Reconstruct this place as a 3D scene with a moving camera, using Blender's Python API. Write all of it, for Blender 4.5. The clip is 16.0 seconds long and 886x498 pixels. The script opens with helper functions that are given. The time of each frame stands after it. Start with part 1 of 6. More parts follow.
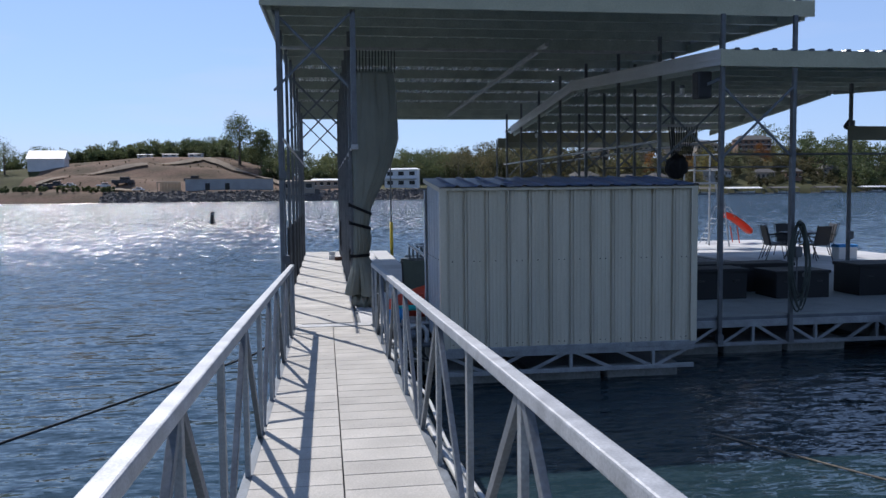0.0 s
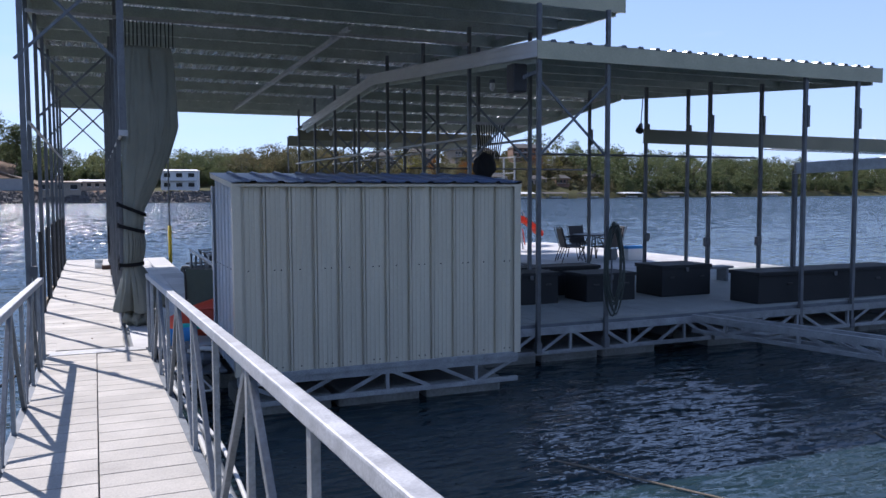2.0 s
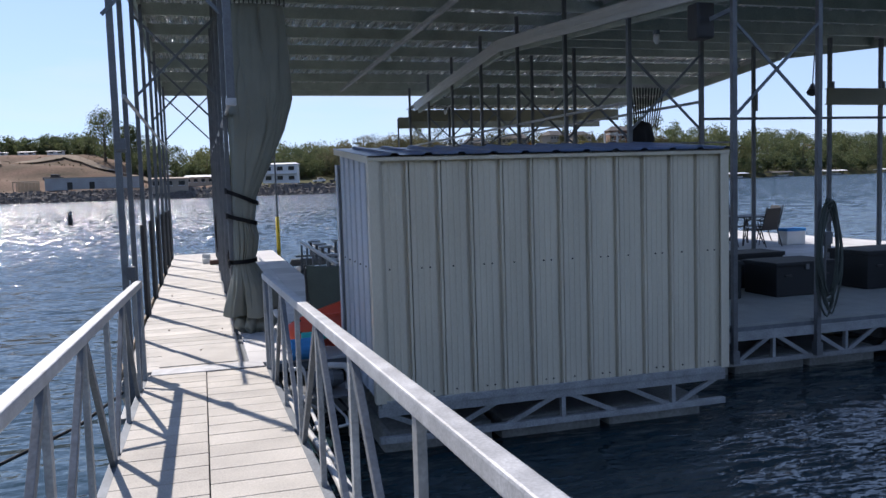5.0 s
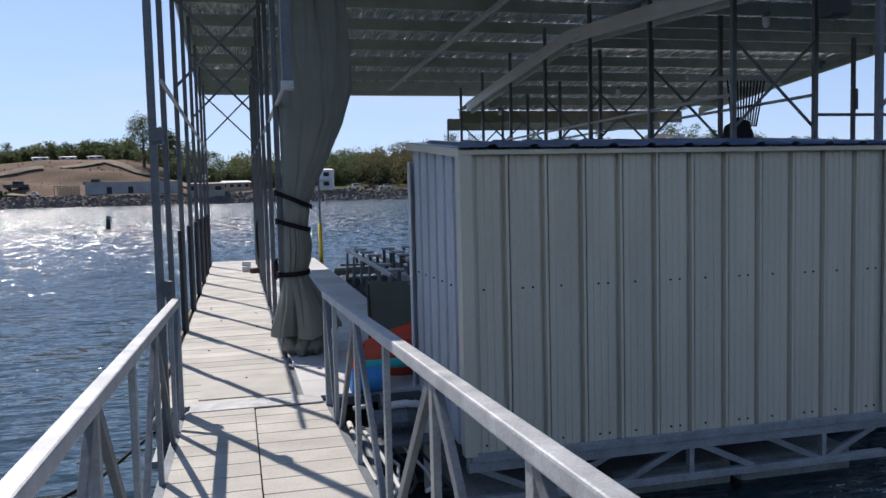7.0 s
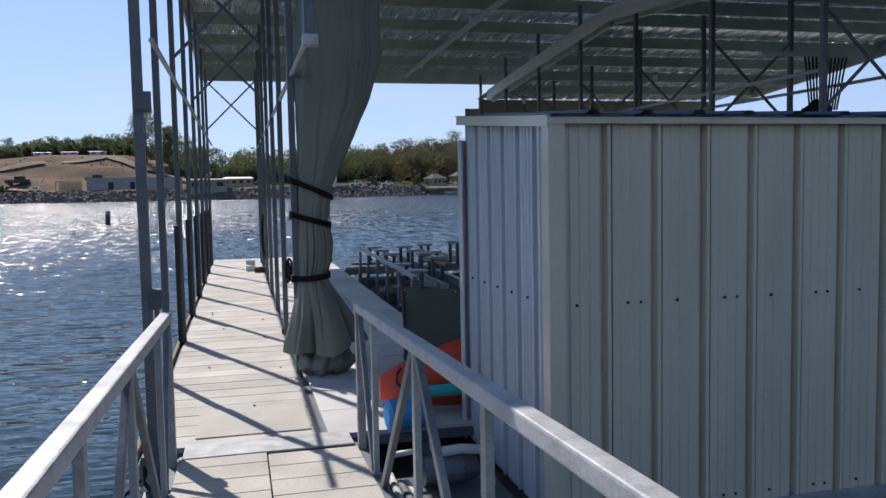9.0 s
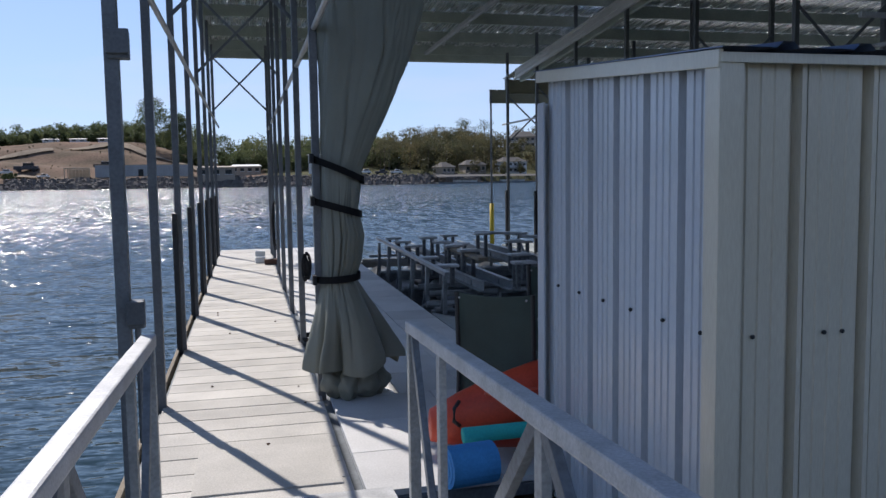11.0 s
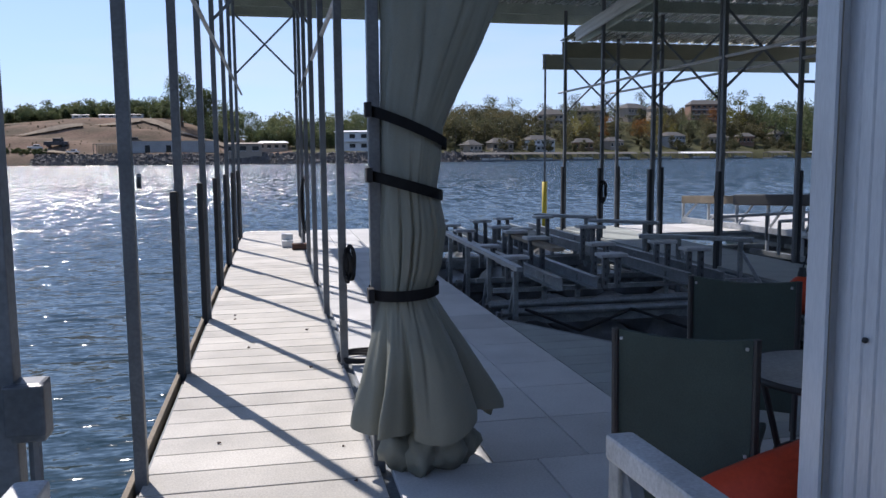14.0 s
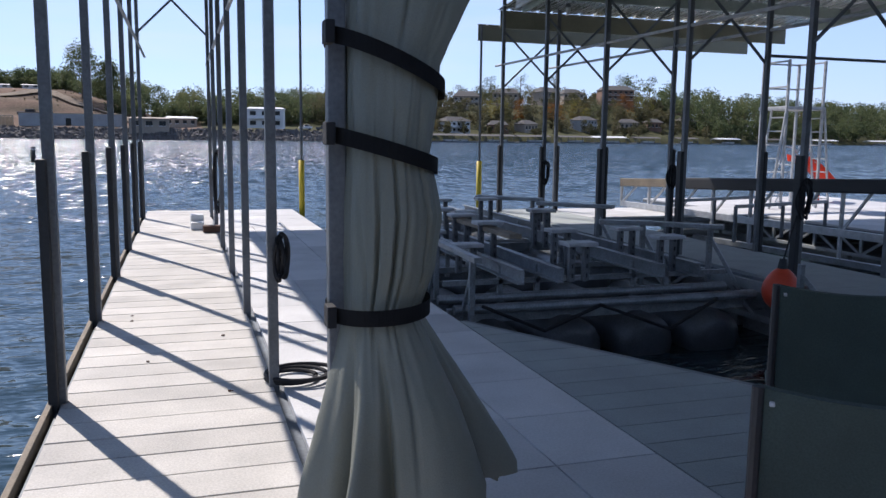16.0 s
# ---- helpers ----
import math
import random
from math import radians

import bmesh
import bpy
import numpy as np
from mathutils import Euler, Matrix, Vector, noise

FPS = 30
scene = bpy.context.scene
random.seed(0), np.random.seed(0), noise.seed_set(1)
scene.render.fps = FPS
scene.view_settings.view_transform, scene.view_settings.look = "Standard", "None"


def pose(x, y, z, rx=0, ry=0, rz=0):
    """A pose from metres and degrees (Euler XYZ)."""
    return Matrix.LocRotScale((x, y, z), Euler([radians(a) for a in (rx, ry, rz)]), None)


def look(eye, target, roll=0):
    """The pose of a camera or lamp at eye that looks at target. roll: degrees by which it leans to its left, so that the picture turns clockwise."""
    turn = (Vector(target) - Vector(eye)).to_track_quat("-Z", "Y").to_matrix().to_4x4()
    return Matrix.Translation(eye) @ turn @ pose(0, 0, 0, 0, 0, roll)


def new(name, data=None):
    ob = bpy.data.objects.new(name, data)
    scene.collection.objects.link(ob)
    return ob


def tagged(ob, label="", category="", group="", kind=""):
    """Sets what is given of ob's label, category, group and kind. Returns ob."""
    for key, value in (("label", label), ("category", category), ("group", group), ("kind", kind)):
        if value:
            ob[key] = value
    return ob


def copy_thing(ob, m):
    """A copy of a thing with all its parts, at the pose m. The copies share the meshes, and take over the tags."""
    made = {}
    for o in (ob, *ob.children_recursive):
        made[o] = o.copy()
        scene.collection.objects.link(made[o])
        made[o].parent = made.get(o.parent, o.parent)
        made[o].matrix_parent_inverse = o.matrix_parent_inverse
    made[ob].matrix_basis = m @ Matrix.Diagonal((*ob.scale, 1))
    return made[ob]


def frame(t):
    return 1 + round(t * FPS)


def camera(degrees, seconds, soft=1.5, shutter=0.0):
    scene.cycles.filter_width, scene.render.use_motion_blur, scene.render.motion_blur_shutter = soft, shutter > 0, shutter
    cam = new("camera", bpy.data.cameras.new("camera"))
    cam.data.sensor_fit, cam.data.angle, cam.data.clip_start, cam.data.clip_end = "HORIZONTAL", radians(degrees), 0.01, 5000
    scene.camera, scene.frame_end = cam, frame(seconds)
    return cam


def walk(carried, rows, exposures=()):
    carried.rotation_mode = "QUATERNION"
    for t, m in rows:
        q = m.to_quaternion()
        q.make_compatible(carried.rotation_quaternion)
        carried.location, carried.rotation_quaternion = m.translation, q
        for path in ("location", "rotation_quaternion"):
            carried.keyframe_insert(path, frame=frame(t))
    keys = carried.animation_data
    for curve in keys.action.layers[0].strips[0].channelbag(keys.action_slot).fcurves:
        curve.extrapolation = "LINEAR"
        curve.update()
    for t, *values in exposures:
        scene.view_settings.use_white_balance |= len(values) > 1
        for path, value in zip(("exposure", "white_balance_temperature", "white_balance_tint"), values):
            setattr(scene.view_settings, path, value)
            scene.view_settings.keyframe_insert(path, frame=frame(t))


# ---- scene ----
cam = camera(57.3, 16.0)
METRES, EYE, TILT, LEAN, TURN = 11.57, 1.95, -0.5, 0.2, -8.2
ROWS = [
    (0.0, 0.0, 0.0, 0.0, -0.03, -3.45, 0.46),
    (0.5, -0.0019, 0.0327, -0.0004, -0.11, -3.38, 0.42),
    (1.0, -0.0106, 0.0648, -0.0013, -4.96, -3.17, 0.36),
    (1.5, -0.0114, 0.0966, -0.0044, -8.68, -2.93, 0.74),
    (2.0, -0.0103, 0.1268, -0.0055, -15.06, -3.26, 0.18),
    (2.5, -0.0156, 0.1574, -0.0048, -20.1, -3.16, 0.45),
    (3.0, -0.0137, 0.1893, -0.0072, -21.36, -3.06, 0.8),
    (3.5, -0.0182, 0.2172, -0.0087, -21.23, -3.05, 0.81),
    (4.0, -0.0271, 0.2492, -0.008, -15.64, -3.56, 1.31),
    (4.5, -0.0308, 0.2844, -0.0109, -10.52, -4.19, 2.05),
    (7.0, -0.0641, 0.4411, -0.0157, -6.08, -3.48, 1.26),
    (7.5, -0.0688, 0.4739, -0.0164, -6.02, -3.42, 1.16),
    (8.0, -0.0794, 0.5048, -0.0159, -6.0, -3.44, 1.14),
    (8.5, -0.0807, 0.5374, -0.0187, -5.93, -3.46, 1.14),
    (9.0, -0.0861, 0.5684, -0.0209, -5.95, -3.65, 0.95),
    (11.5, -0.1099, 0.7232, -0.024, -5.34, -4.58, 0.64),
    (12.0, -0.119, 0.7561, -0.0241, -5.52, -4.73, 0.52),
    (12.5, -0.1191, 0.7864, -0.0264, -5.38, -4.97, 0.55),
    (13.0, -0.123, 0.8135, -0.0285, -5.15, -5.31, 0.44),
    (13.5, -0.13, 0.8424, -0.0269, -4.75, -5.68, 0.42),
    (14.0, -0.1286, 0.8695, -0.0282, -3.56, -5.95, 0.29),
    (14.5, -0.1346, 0.8974, -0.0309, -3.59, -6.1, -0.03),
    (15.0, -0.1418, 0.9254, -0.0299, -3.7, -6.13, -0.1),
    (15.5, -0.1415, 0.954, -0.0322, -3.83, -6.15, -0.18),
    (16.0, -0.1444, 0.9822, -0.0351, -9.53, -7.28, -0.8),
]
walk(cam, [(t, pose(0, 0, EYE, TILT, LEAN, TURN) @ pose(METRES * x, METRES * y, METRES * z, 90 + pitch, roll, yaw)) for t, x, y, z, yaw, pitch, roll in ROWS],
     exposures=[(0.0, 0.20, 6150, 14), (1.0, 0.33, 6150, 15), (2.0, 0.58, 6150, 19), (3.0, 0.85, 6080, 23), (4.0, 0.96, 6300, 21), (4.6, 0.72, 6480, 18), (7.0, 0.32, 6580, 14), (9.0, 0.29, 6580, 14), (12.5, 0.35, 6420, 15), (16.0, 0.54, 6400, 17)])

# ---- world, sun ----
SUN_AZ = Vector((-0.404, 0.915, 0.0))          # from the place towards the sun, on the plan
SUN_EL = radians(47)
world = bpy.data.worlds.new("sky")
scene.world = world
world.use_nodes = True
wn = world.node_tree.nodes
sky = wn.new("ShaderNodeTexSky")
sky.sky_type, sky.sun_disc = "NISHITA", False
sky.sun_elevation, sky.sun_rotation = SUN_EL, math.atan2(SUN_AZ.x, SUN_AZ.y)
sky.altitude, sky.air_density, sky.dust_density, sky.ozone_density = 1200, 1.0, 0.15, 3.5
wn["Background"].inputs["Strength"].default_value = 0.115
# a thin even autumn haze pales the sky down to the horizon, with faint streaks of high cloud
haze = wn.new("ShaderNodeMix")
haze.data_type = "RGBA"
haze.inputs[7].default_value = (3.0, 4.15, 6.6, 1)
world.node_tree.links.new(sky.outputs[0], haze.inputs[6])
sky_at = wn.new("ShaderNodeTexCoord")
height = wn.new("ShaderNodeSeparateXYZ")
thinning = wn.new("ShaderNodeMapRange")
thinning.inputs["From Min"].default_value, thinning.inputs["From Max"].default_value = 0.05, 0.65
thinning.inputs["To Min"].default_value, thinning.inputs["To Max"].default_value = 0.68, 0.0
sky_map = wn.new("ShaderNodeMapping")
sky_map.inputs["Scale"].default_value = (1.6, 1.6, 11.0)
cirrus = wn.new("ShaderNodeTexNoise")
cirrus.inputs["Scale"].default_value, cirrus.inputs["Detail"].default_value = 1.4, 5
veil = wn.new("ShaderNodeMapRange")
veil.inputs["From Min"].default_value, veil.inputs["From Max"].default_value = 0.52, 0.82
veil.inputs["To Min"].default_value, veil.inputs["To Max"].default_value = 0.0, 0.55
streaks = wn.new("ShaderNodeMix")
streaks.data_type = "RGBA"
streaks.inputs[7].default_value = (4.9, 5.3, 6.6, 1)
for a, b in ((sky_at.outputs["Generated"], sky_map.inputs[0]), (sky_at.outputs["Generated"], height.inputs[0]), (height.outputs["Z"], thinning.inputs[0]), (thinning.outputs[0], haze.inputs[0]), (sky_map.outputs[0], cirrus.inputs["Vector"]), (cirrus.outputs["Fac"], veil.inputs[0]),
             (veil.outputs[0], streaks.inputs[0]), (haze.outputs[2], streaks.inputs[6]), (streaks.outputs[2], wn["Background"].inputs[0])):
    world.node_tree.links.new(a, b)
sun_data = bpy.data.lights.new("sun", "SUN")
sun_data.energy, sun_data.angle, sun_data.color = 4.2, radians(0.53), (1.0, 0.95, 0.87)
sun_lamp = new("sun", sun_data)
to_sun = Vector((SUN_AZ.x * math.cos(SUN_EL), SUN_AZ.y * math.cos(SUN_EL), math.sin(SUN_EL)))
sun_lamp.matrix_world = look(to_sun * 60, (0, 0, 0))


# ---- materials ----
def material(name, colour, rough=0.6, metal=0.0, spread=0.15, big=1.5, fine=40.0, bump=0.1, pieces=0.0, second=None, streak=None, spec=0.5):
    """A surface whose colour wanders at two scales, with fine relief; pieces: difference from piece to piece; second: a stain's colour."""
    m = bpy.data.materials.new(name)
    m.use_nodes = True
    n, l = m.node_tree.nodes, m.node_tree.links
    bsdf = n["Principled BSDF"]
    bsdf.inputs["Roughness"].default_value, bsdf.inputs["Metallic"].default_value = rough, metal
    bsdf.inputs["Specular IOR Level"].default_value = spec
    geo = n.new("ShaderNodeNewGeometry")
    mapping = n.new("ShaderNodeMapping")
    if streak:
        mapping.inputs["Scale"].default_value = streak
    l.new(geo.outputs["Position"], mapping.inputs["Vector"])
    def tex(scale, detail):
        t = n.new("ShaderNodeTexNoise")
        t.inputs["Scale"].default_value, t.inputs["Detail"].default_value = scale, detail
        l.new(mapping.outputs[0], t.inputs["Vector"])
        return t
    a, b = tex(big, 4), tex(fine, 3)
    ramp = n.new("ShaderNodeValToRGB")
    ramp.color_ramp.elements[0].position, ramp.color_ramp.elements[1].position = 0.3, 0.72
    lo = [c * (1 - spread) for c in colour] if second is None else second
    ramp.color_ramp.elements[0].color = (*lo, 1)
    ramp.color_ramp.elements[1].color = (*[min(1, c * (1 + spread * 0.5)) for c in colour], 1)
    l.new(a.outputs["Fac"], ramp.inputs[0])
    mul = n.new("ShaderNodeMix")
    mul.data_type, mul.blend_type = "RGBA", "OVERLAY"
    mul.inputs[0].default_value = min(0.9, spread * 1.6)
    l.new(ramp.outputs[0], mul.inputs[6])
    l.new(b.outputs["Fac"], mul.inputs[7])
    out = mul.outputs[2]
    if pieces:
        info = n.new("ShaderNodeObjectInfo")
        span = n.new("ShaderNodeMapRange")
        span.inputs["To Min"].default_value, span.inputs["To Max"].default_value = 1 - pieces, 1 + pieces
        l.new(info.outputs["Random"], span.inputs[0])
        hsv = n.new("ShaderNodeHueSaturation")
        l.new(span.outputs[0], hsv.inputs["Value"])
        l.new(out, hsv.inputs["Color"])
        out = hsv.outputs[0]
    l.new(out, bsdf.inputs["Base Color"])
    if bump:
        bp = n.new("ShaderNodeBump")
        bp.inputs["Strength"].default_value, bp.inputs["Distance"].default_value = bump, 0.01
        l.new(b.outputs["Fac"], bp.inputs["Height"])
        l.new(bp.outputs[0], bsdf.inputs["Normal"])
    rr = n.new("ShaderNodeMapRange")
    rr.inputs["To Min"].default_value, rr.inputs["To Max"].default_value = max(0.02, rough - 0.1), min(1, rough + 0.12)
    l.new(a.outputs["Fac"], rr.inputs[0])
    l.new(rr.outputs[0], bsdf.inputs["Roughness"])
    return m


def foliage(name, colours, rough=0.6):
    """Leaves whose colour differs from clump to clump and over the crown."""
    m = bpy.data.materials.new(name)
    m.use_nodes = True
    n, l = m.node_tree.nodes, m.node_tree.links
    bsdf = n["Principled BSDF"]
    bsdf.inputs["Roughness"].default_value = rough
    bsdf.inputs["Specular IOR Level"].default_value = 0.25
    geo = n.new("ShaderNodeNewGeometry")
    big = n.new("ShaderNodeTexNoise")
    big.inputs["Scale"].default_value, big.inputs["Detail"].default_value = 0.07, 2
    l.new(geo.outputs["Position"], big.inputs["Vector"])
    add = n.new("ShaderNodeMath")
    add.operation = "MULTIPLY_ADD"
    add.inputs[1].default_value = 0.45
    l.new(geo.outputs["Random Per Island"], add.inputs[0])
    sc = n.new("ShaderNodeMapRange")
    sc.inputs["From Min"].default_value, sc.inputs["From Max"].default_value = 0.3, 0.7
    sc.inputs["To Min"].default_value, sc.inputs["To Max"].default_value = 0.0, 0.6
    l.new(big.outputs["Fac"], sc.inputs[0])
    l.new(sc.outputs[0], add.inputs[2])
    ramp = n.new("ShaderNodeValToRGB")
    while len(ramp.color_ramp.elements) < len(colours):
        ramp.color_ramp.elements.new(0.5)
    for k, c in enumerate(colours):
        ramp.color_ramp.elements[k].position = k / (len(colours) - 1)
        ramp.color_ramp.elements[k].color = (*c, 1)
    l.new(add.outputs[0], ramp.inputs[0])
    l.new(ramp.outputs[0], bsdf.inputs["Base Color"])
    tr = n.new("ShaderNodeBsdfTranslucent")
    l.new(ramp.outputs[0], tr.inputs["Color"])
    mix = n.new("ShaderNodeMixShader")
    mix.inputs[0].default_value = 0.5
    l.new(bsdf.outputs[0], mix.inputs[1])
    l.new(tr.outputs[0], mix.inputs[2])
    l.new(mix.outputs[0], n["Material Output"].inputs["Surface"])
    return m


def water_material():
    m = bpy.data.materials.new("lake_water")
    m.use_nodes = True
    n, l = m.node_tree.nodes, m.node_tree.links
    bsdf = n["Principled BSDF"]
    bsdf.inputs["Base Color"].default_value = (0.017, 0.037, 0.046, 1)
    bsdf.inputs["Roughness"].default_value = 0.07
    bsdf.inputs["IOR"].default_value = 1.333
    geo = n.new("ShaderNodeNewGeometry")
    # ripples too fine to tell apart roughen the open water farther out
    apart = n.new("ShaderNodeSeparateXYZ")
    l.new(geo.outputs["Position"], apart.inputs[0])
    open_water = n.new("ShaderNodeMapRange")
    open_water.inputs["From Min"].default_value, open_water.inputs["From Max"].default_value = 11.0, 45.0
    open_water.inputs["To Min"].default_value, open_water.inputs["To Max"].default_value = 0.07, 0.16
    l.new(apart.outputs["Y"], open_water.inputs[0])
    l.new(open_water.outputs[0], bsdf.inputs["Roughness"])
    total = None
    for scale, stretch, turn, gain, detail in ((0.22, (1.0, 2.0, 1), 25, 0.22, 2), (0.9, (0.7, 2.6, 1), 12, 0.50, 2), (2.4, (0.6, 2.6, 1), 8, 0.80, 2), (5.5, (0.6, 2.2, 1), -6, 0.70, 2), (11.0, (0.9, 1.6, 1), 30, 0.45, 2)):
        mp = n.new("ShaderNodeMapping")
        mp.inputs["Scale"].default_value = stretch
        mp.inputs["Rotation"].default_value = (0, 0, radians(turn))
        l.new(geo.outputs["Position"], mp.inputs["Vector"])
        t = n.new("ShaderNodeTexNoise")
        t.inputs["Scale"].default_value, t.inputs["Detail"].default_value = scale, detail
        t.inputs["Distortion"].default_value = 0.8
        l.new(mp.outputs[0], t.inputs["Vector"])
        centred = n.new("ShaderNodeVectorMath")
        centred.operation = "SUBTRACT"
        centred.inputs[1].default_value = (0.5, 0.5, 0.5)
        l.new(t.outputs["Color"], centred.inputs[0])
        scaled = n.new("ShaderNodeVectorMath")
        scaled.operation = "MULTIPLY"
        scaled.inputs[1].default_value = (gain * 2.4, gain * 2.4, 0)
        l.new(centred.outputs[0], scaled.inputs[0])
        if total is None:
            total = scaled
        else:
            both = n.new("ShaderNodeVectorMath")
            l.new(total.outputs[0], both.inputs[0]), l.new(scaled.outputs[0], both.inputs[1])
            total = both
    # gusts: calmer and rougher patches
    gust = n.new("ShaderNodeTexNoise")
    gust.inputs["Scale"].default_value, gust.inputs["Detail"].default_value = 0.05, 3
    l.new(geo.outputs["Position"], gust.inputs["Vector"])
    amount = n.new("ShaderNodeMapRange")
    amount.inputs["From Min"].default_value, amount.inputs["From Max"].default_value = 0.3, 0.7
    amount.inputs["To Min"].default_value, amount.inputs["To Max"].default_value = 0.65, 1.15
    l.new(gust.outputs["Fac"], amount.inputs[0])
    gusty = n.new("ShaderNodeVectorMath")
    gusty.operation = "SCALE"
    l.new(total.outputs[0], gusty.inputs[0]), l.new(amount.outputs[0], gusty.inputs["Scale"])
    lee = n.new("ShaderNodeMapRange")
    lee.inputs["From Min"].default_value, lee.inputs["From Max"].default_value = 14.0, 33.0
    lee.inputs["To Min"].default_value, lee.inputs["To Max"].default_value = 0.40, 0.55
    l.new(apart.outputs["Y"], lee.inputs[0])
    calmer = n.new("ShaderNodeVectorMath")
    calmer.operation = "SCALE"
    l.new(gusty.outputs[0], calmer.inputs[0]), l.new(lee.outputs[0], calmer.inputs["Scale"])
    gusty = calmer
    # on the open lake the normals tilt towards -y, added to strengthen the sun glitter
    steep = n.new("ShaderNodeMapRange")
    steep.inputs["From Min"].default_value, steep.inputs["From Max"].default_value = 16.0, 90.0
    steep.inputs["To Min"].default_value, steep.inputs["To Max"].default_value = 0.0, -0.40
    l.new(apart.outputs["Y"], steep.inputs[0])
    lean = n.new("ShaderNodeCombineXYZ")
    lean.inputs["Z"].default_value = 1.0
    l.new(steep.outputs[0], lean.inputs["Y"])
    # long chop in rows across the open lake
    fetch = n.new("ShaderNodeMapRange")
    fetch.inputs["From Min"].default_value, fetch.inputs["From Max"].default_value = 22.0, 75.0
    l.new(apart.outputs["Y"], fetch.inputs[0])
    for scale, stretch, gain in ((1.0, (2.6, 0.50, 1), 2.3), (1.0, (6.0, 1.3, 1), 1.9)):
        mp = n.new("ShaderNodeMapping")
        mp.inputs["Scale"].default_value = stretch
        l.new(geo.outputs["Position"], mp.inputs["Vector"])
        chop = n.new("ShaderNodeTexNoise")
        chop.inputs["Scale"].default_value, chop.inputs["Detail"].default_value = scale, 2
        l.new(mp.outputs[0], chop.inputs["Vector"])
        centred = n.new("ShaderNodeVectorMath")
        centred.operation = "SUBTRACT"
        centred.inputs[1].default_value = (0.5, 0.5, 0.5)
        l.new(chop.outputs["Color"], centred.inputs[0])
        scaled = n.new("ShaderNodeVectorMath")
        scaled.operation = "MULTIPLY"
        scaled.inputs[1].default_value = (gain, gain, 0)
        l.new(centred.outputs[0], scaled.inputs[0])
        grown = n.new("ShaderNodeVectorMath")
        grown.operation = "SCALE"
        l.new(scaled.outputs[0], grown.inputs[0]), l.new(fetch.outputs[0], grown.inputs["Scale"])
        both = n.new("ShaderNodeVectorMath")
        l.new(gusty.outputs[0], both.inputs[0]), l.new(grown.outputs[0], both.inputs[1])
        gusty = both
    up = n.new("ShaderNodeVectorMath")
    l.new(lean.outputs[0], up.inputs[1])
    l.new(gusty.outputs[0], up.inputs[0])
    unit = n.new("ShaderNodeVectorMath")
    unit.operation = "NORMALIZE"
    l.new(up.outputs[0], unit.inputs[0])
    l.new(unit.outputs[0], bsdf.inputs["Normal"])
    return m


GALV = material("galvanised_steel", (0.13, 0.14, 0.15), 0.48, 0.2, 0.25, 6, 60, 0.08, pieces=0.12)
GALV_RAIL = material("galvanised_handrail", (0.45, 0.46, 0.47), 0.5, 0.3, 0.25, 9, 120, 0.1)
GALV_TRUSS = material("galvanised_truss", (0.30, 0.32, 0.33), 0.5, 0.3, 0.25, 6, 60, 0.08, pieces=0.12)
STEEL_DARK = material("weathered_steel", (0.15, 0.17, 0.19), 0.55, 0.3, 0.3, 5, 50, 0.1)
PURLIN = material("galvanised_purlin", (0.39, 0.44, 0.385), 0.5, 0.1, 0.2, 3, 40, 0.05)
SHEET = material("roof_sheet_underside", (0.94, 0.95, 0.95), 0.26, 0.9, 0.15, 3, 50, 0.05, streak=(14, 0.5, 1))
FASCIA = material("painted_fascia", (0.46, 0.44, 0.31), 0.45, 0.1, 0.15, 2, 60, 0.05)
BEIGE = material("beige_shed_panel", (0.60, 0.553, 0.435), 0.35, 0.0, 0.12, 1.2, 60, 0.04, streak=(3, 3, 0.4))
OLIVE = material("olive_fascia", (0.20, 0.20, 0.145), 0.5, 0.1, 0.15, 2, 60, 0.05)
SHED_ROOF = material("blue_grey_shed_roof", (0.10, 0.15, 0.26), 0.4, 0.2, 0.2, 3, 40, 0.05)
PLANK = material("grey_composite_plank", (0.50, 0.48, 0.44), 0.72, 0, 0.2, 2.2, 90, 0.22, pieces=0.11, spec=0.3)
PLANK_GANG = material("tan_composite_plank", (0.455, 0.432, 0.388), 0.72, 0, 0.2, 2.2, 90, 0.22, pieces=0.09, spec=0.3)
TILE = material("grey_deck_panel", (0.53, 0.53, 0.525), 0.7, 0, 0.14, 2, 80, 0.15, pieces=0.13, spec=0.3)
CANVAS = material("grey_green_canvas", (0.19, 0.196, 0.158), 0.55, 0, 0.12, 3, 220, 0.2, spec=0.45)
STRAP = material("black_webbing", (0.012, 0.012, 0.014), 0.8, 0, 0.2, 8, 200, 0.2)
RUBBER = material("black_rubber", (0.02, 0.021, 0.023), 0.6, 0, 0.3, 6, 60, 0.15)
PLASTIC_DARK = material("dark_resin", (0.03, 0.03, 0.032), 0.55, 0, 0.2, 4, 90, 0.2)
BOX_BLACK = material("black_storage_box", (0.013, 0.015, 0.017), 0.7, 0, 0.2, 4, 80, 0.2)
BOX_WHITE = material("white_dock_box", (0.72, 0.72, 0.70), 0.45, 0, 0.08, 3, 60, 0.05)
ORANGE = material("orange_plastic", (0.60, 0.065, 0.025), 0.45, 0, 0.15, 4, 60, 0.05)
TEAL = material("teal_foam", (0.02, 0.42, 0.38), 0.8, 0, 0.15, 6, 90, 0.2)
BLUE = material("blue_foam", (0.05, 0.28, 0.62), 0.8, 0, 0.15, 6, 90, 0.2)
WHITE_PVC = material("white_pvc", (0.55, 0.55, 0.53), 0.4, 0, 0.1, 5, 50, 0.03)
FLOAT = material("concrete_grey_float", (0.22, 0.23, 0.22), 0.8, 0, 0.3, 2, 30, 0.3)
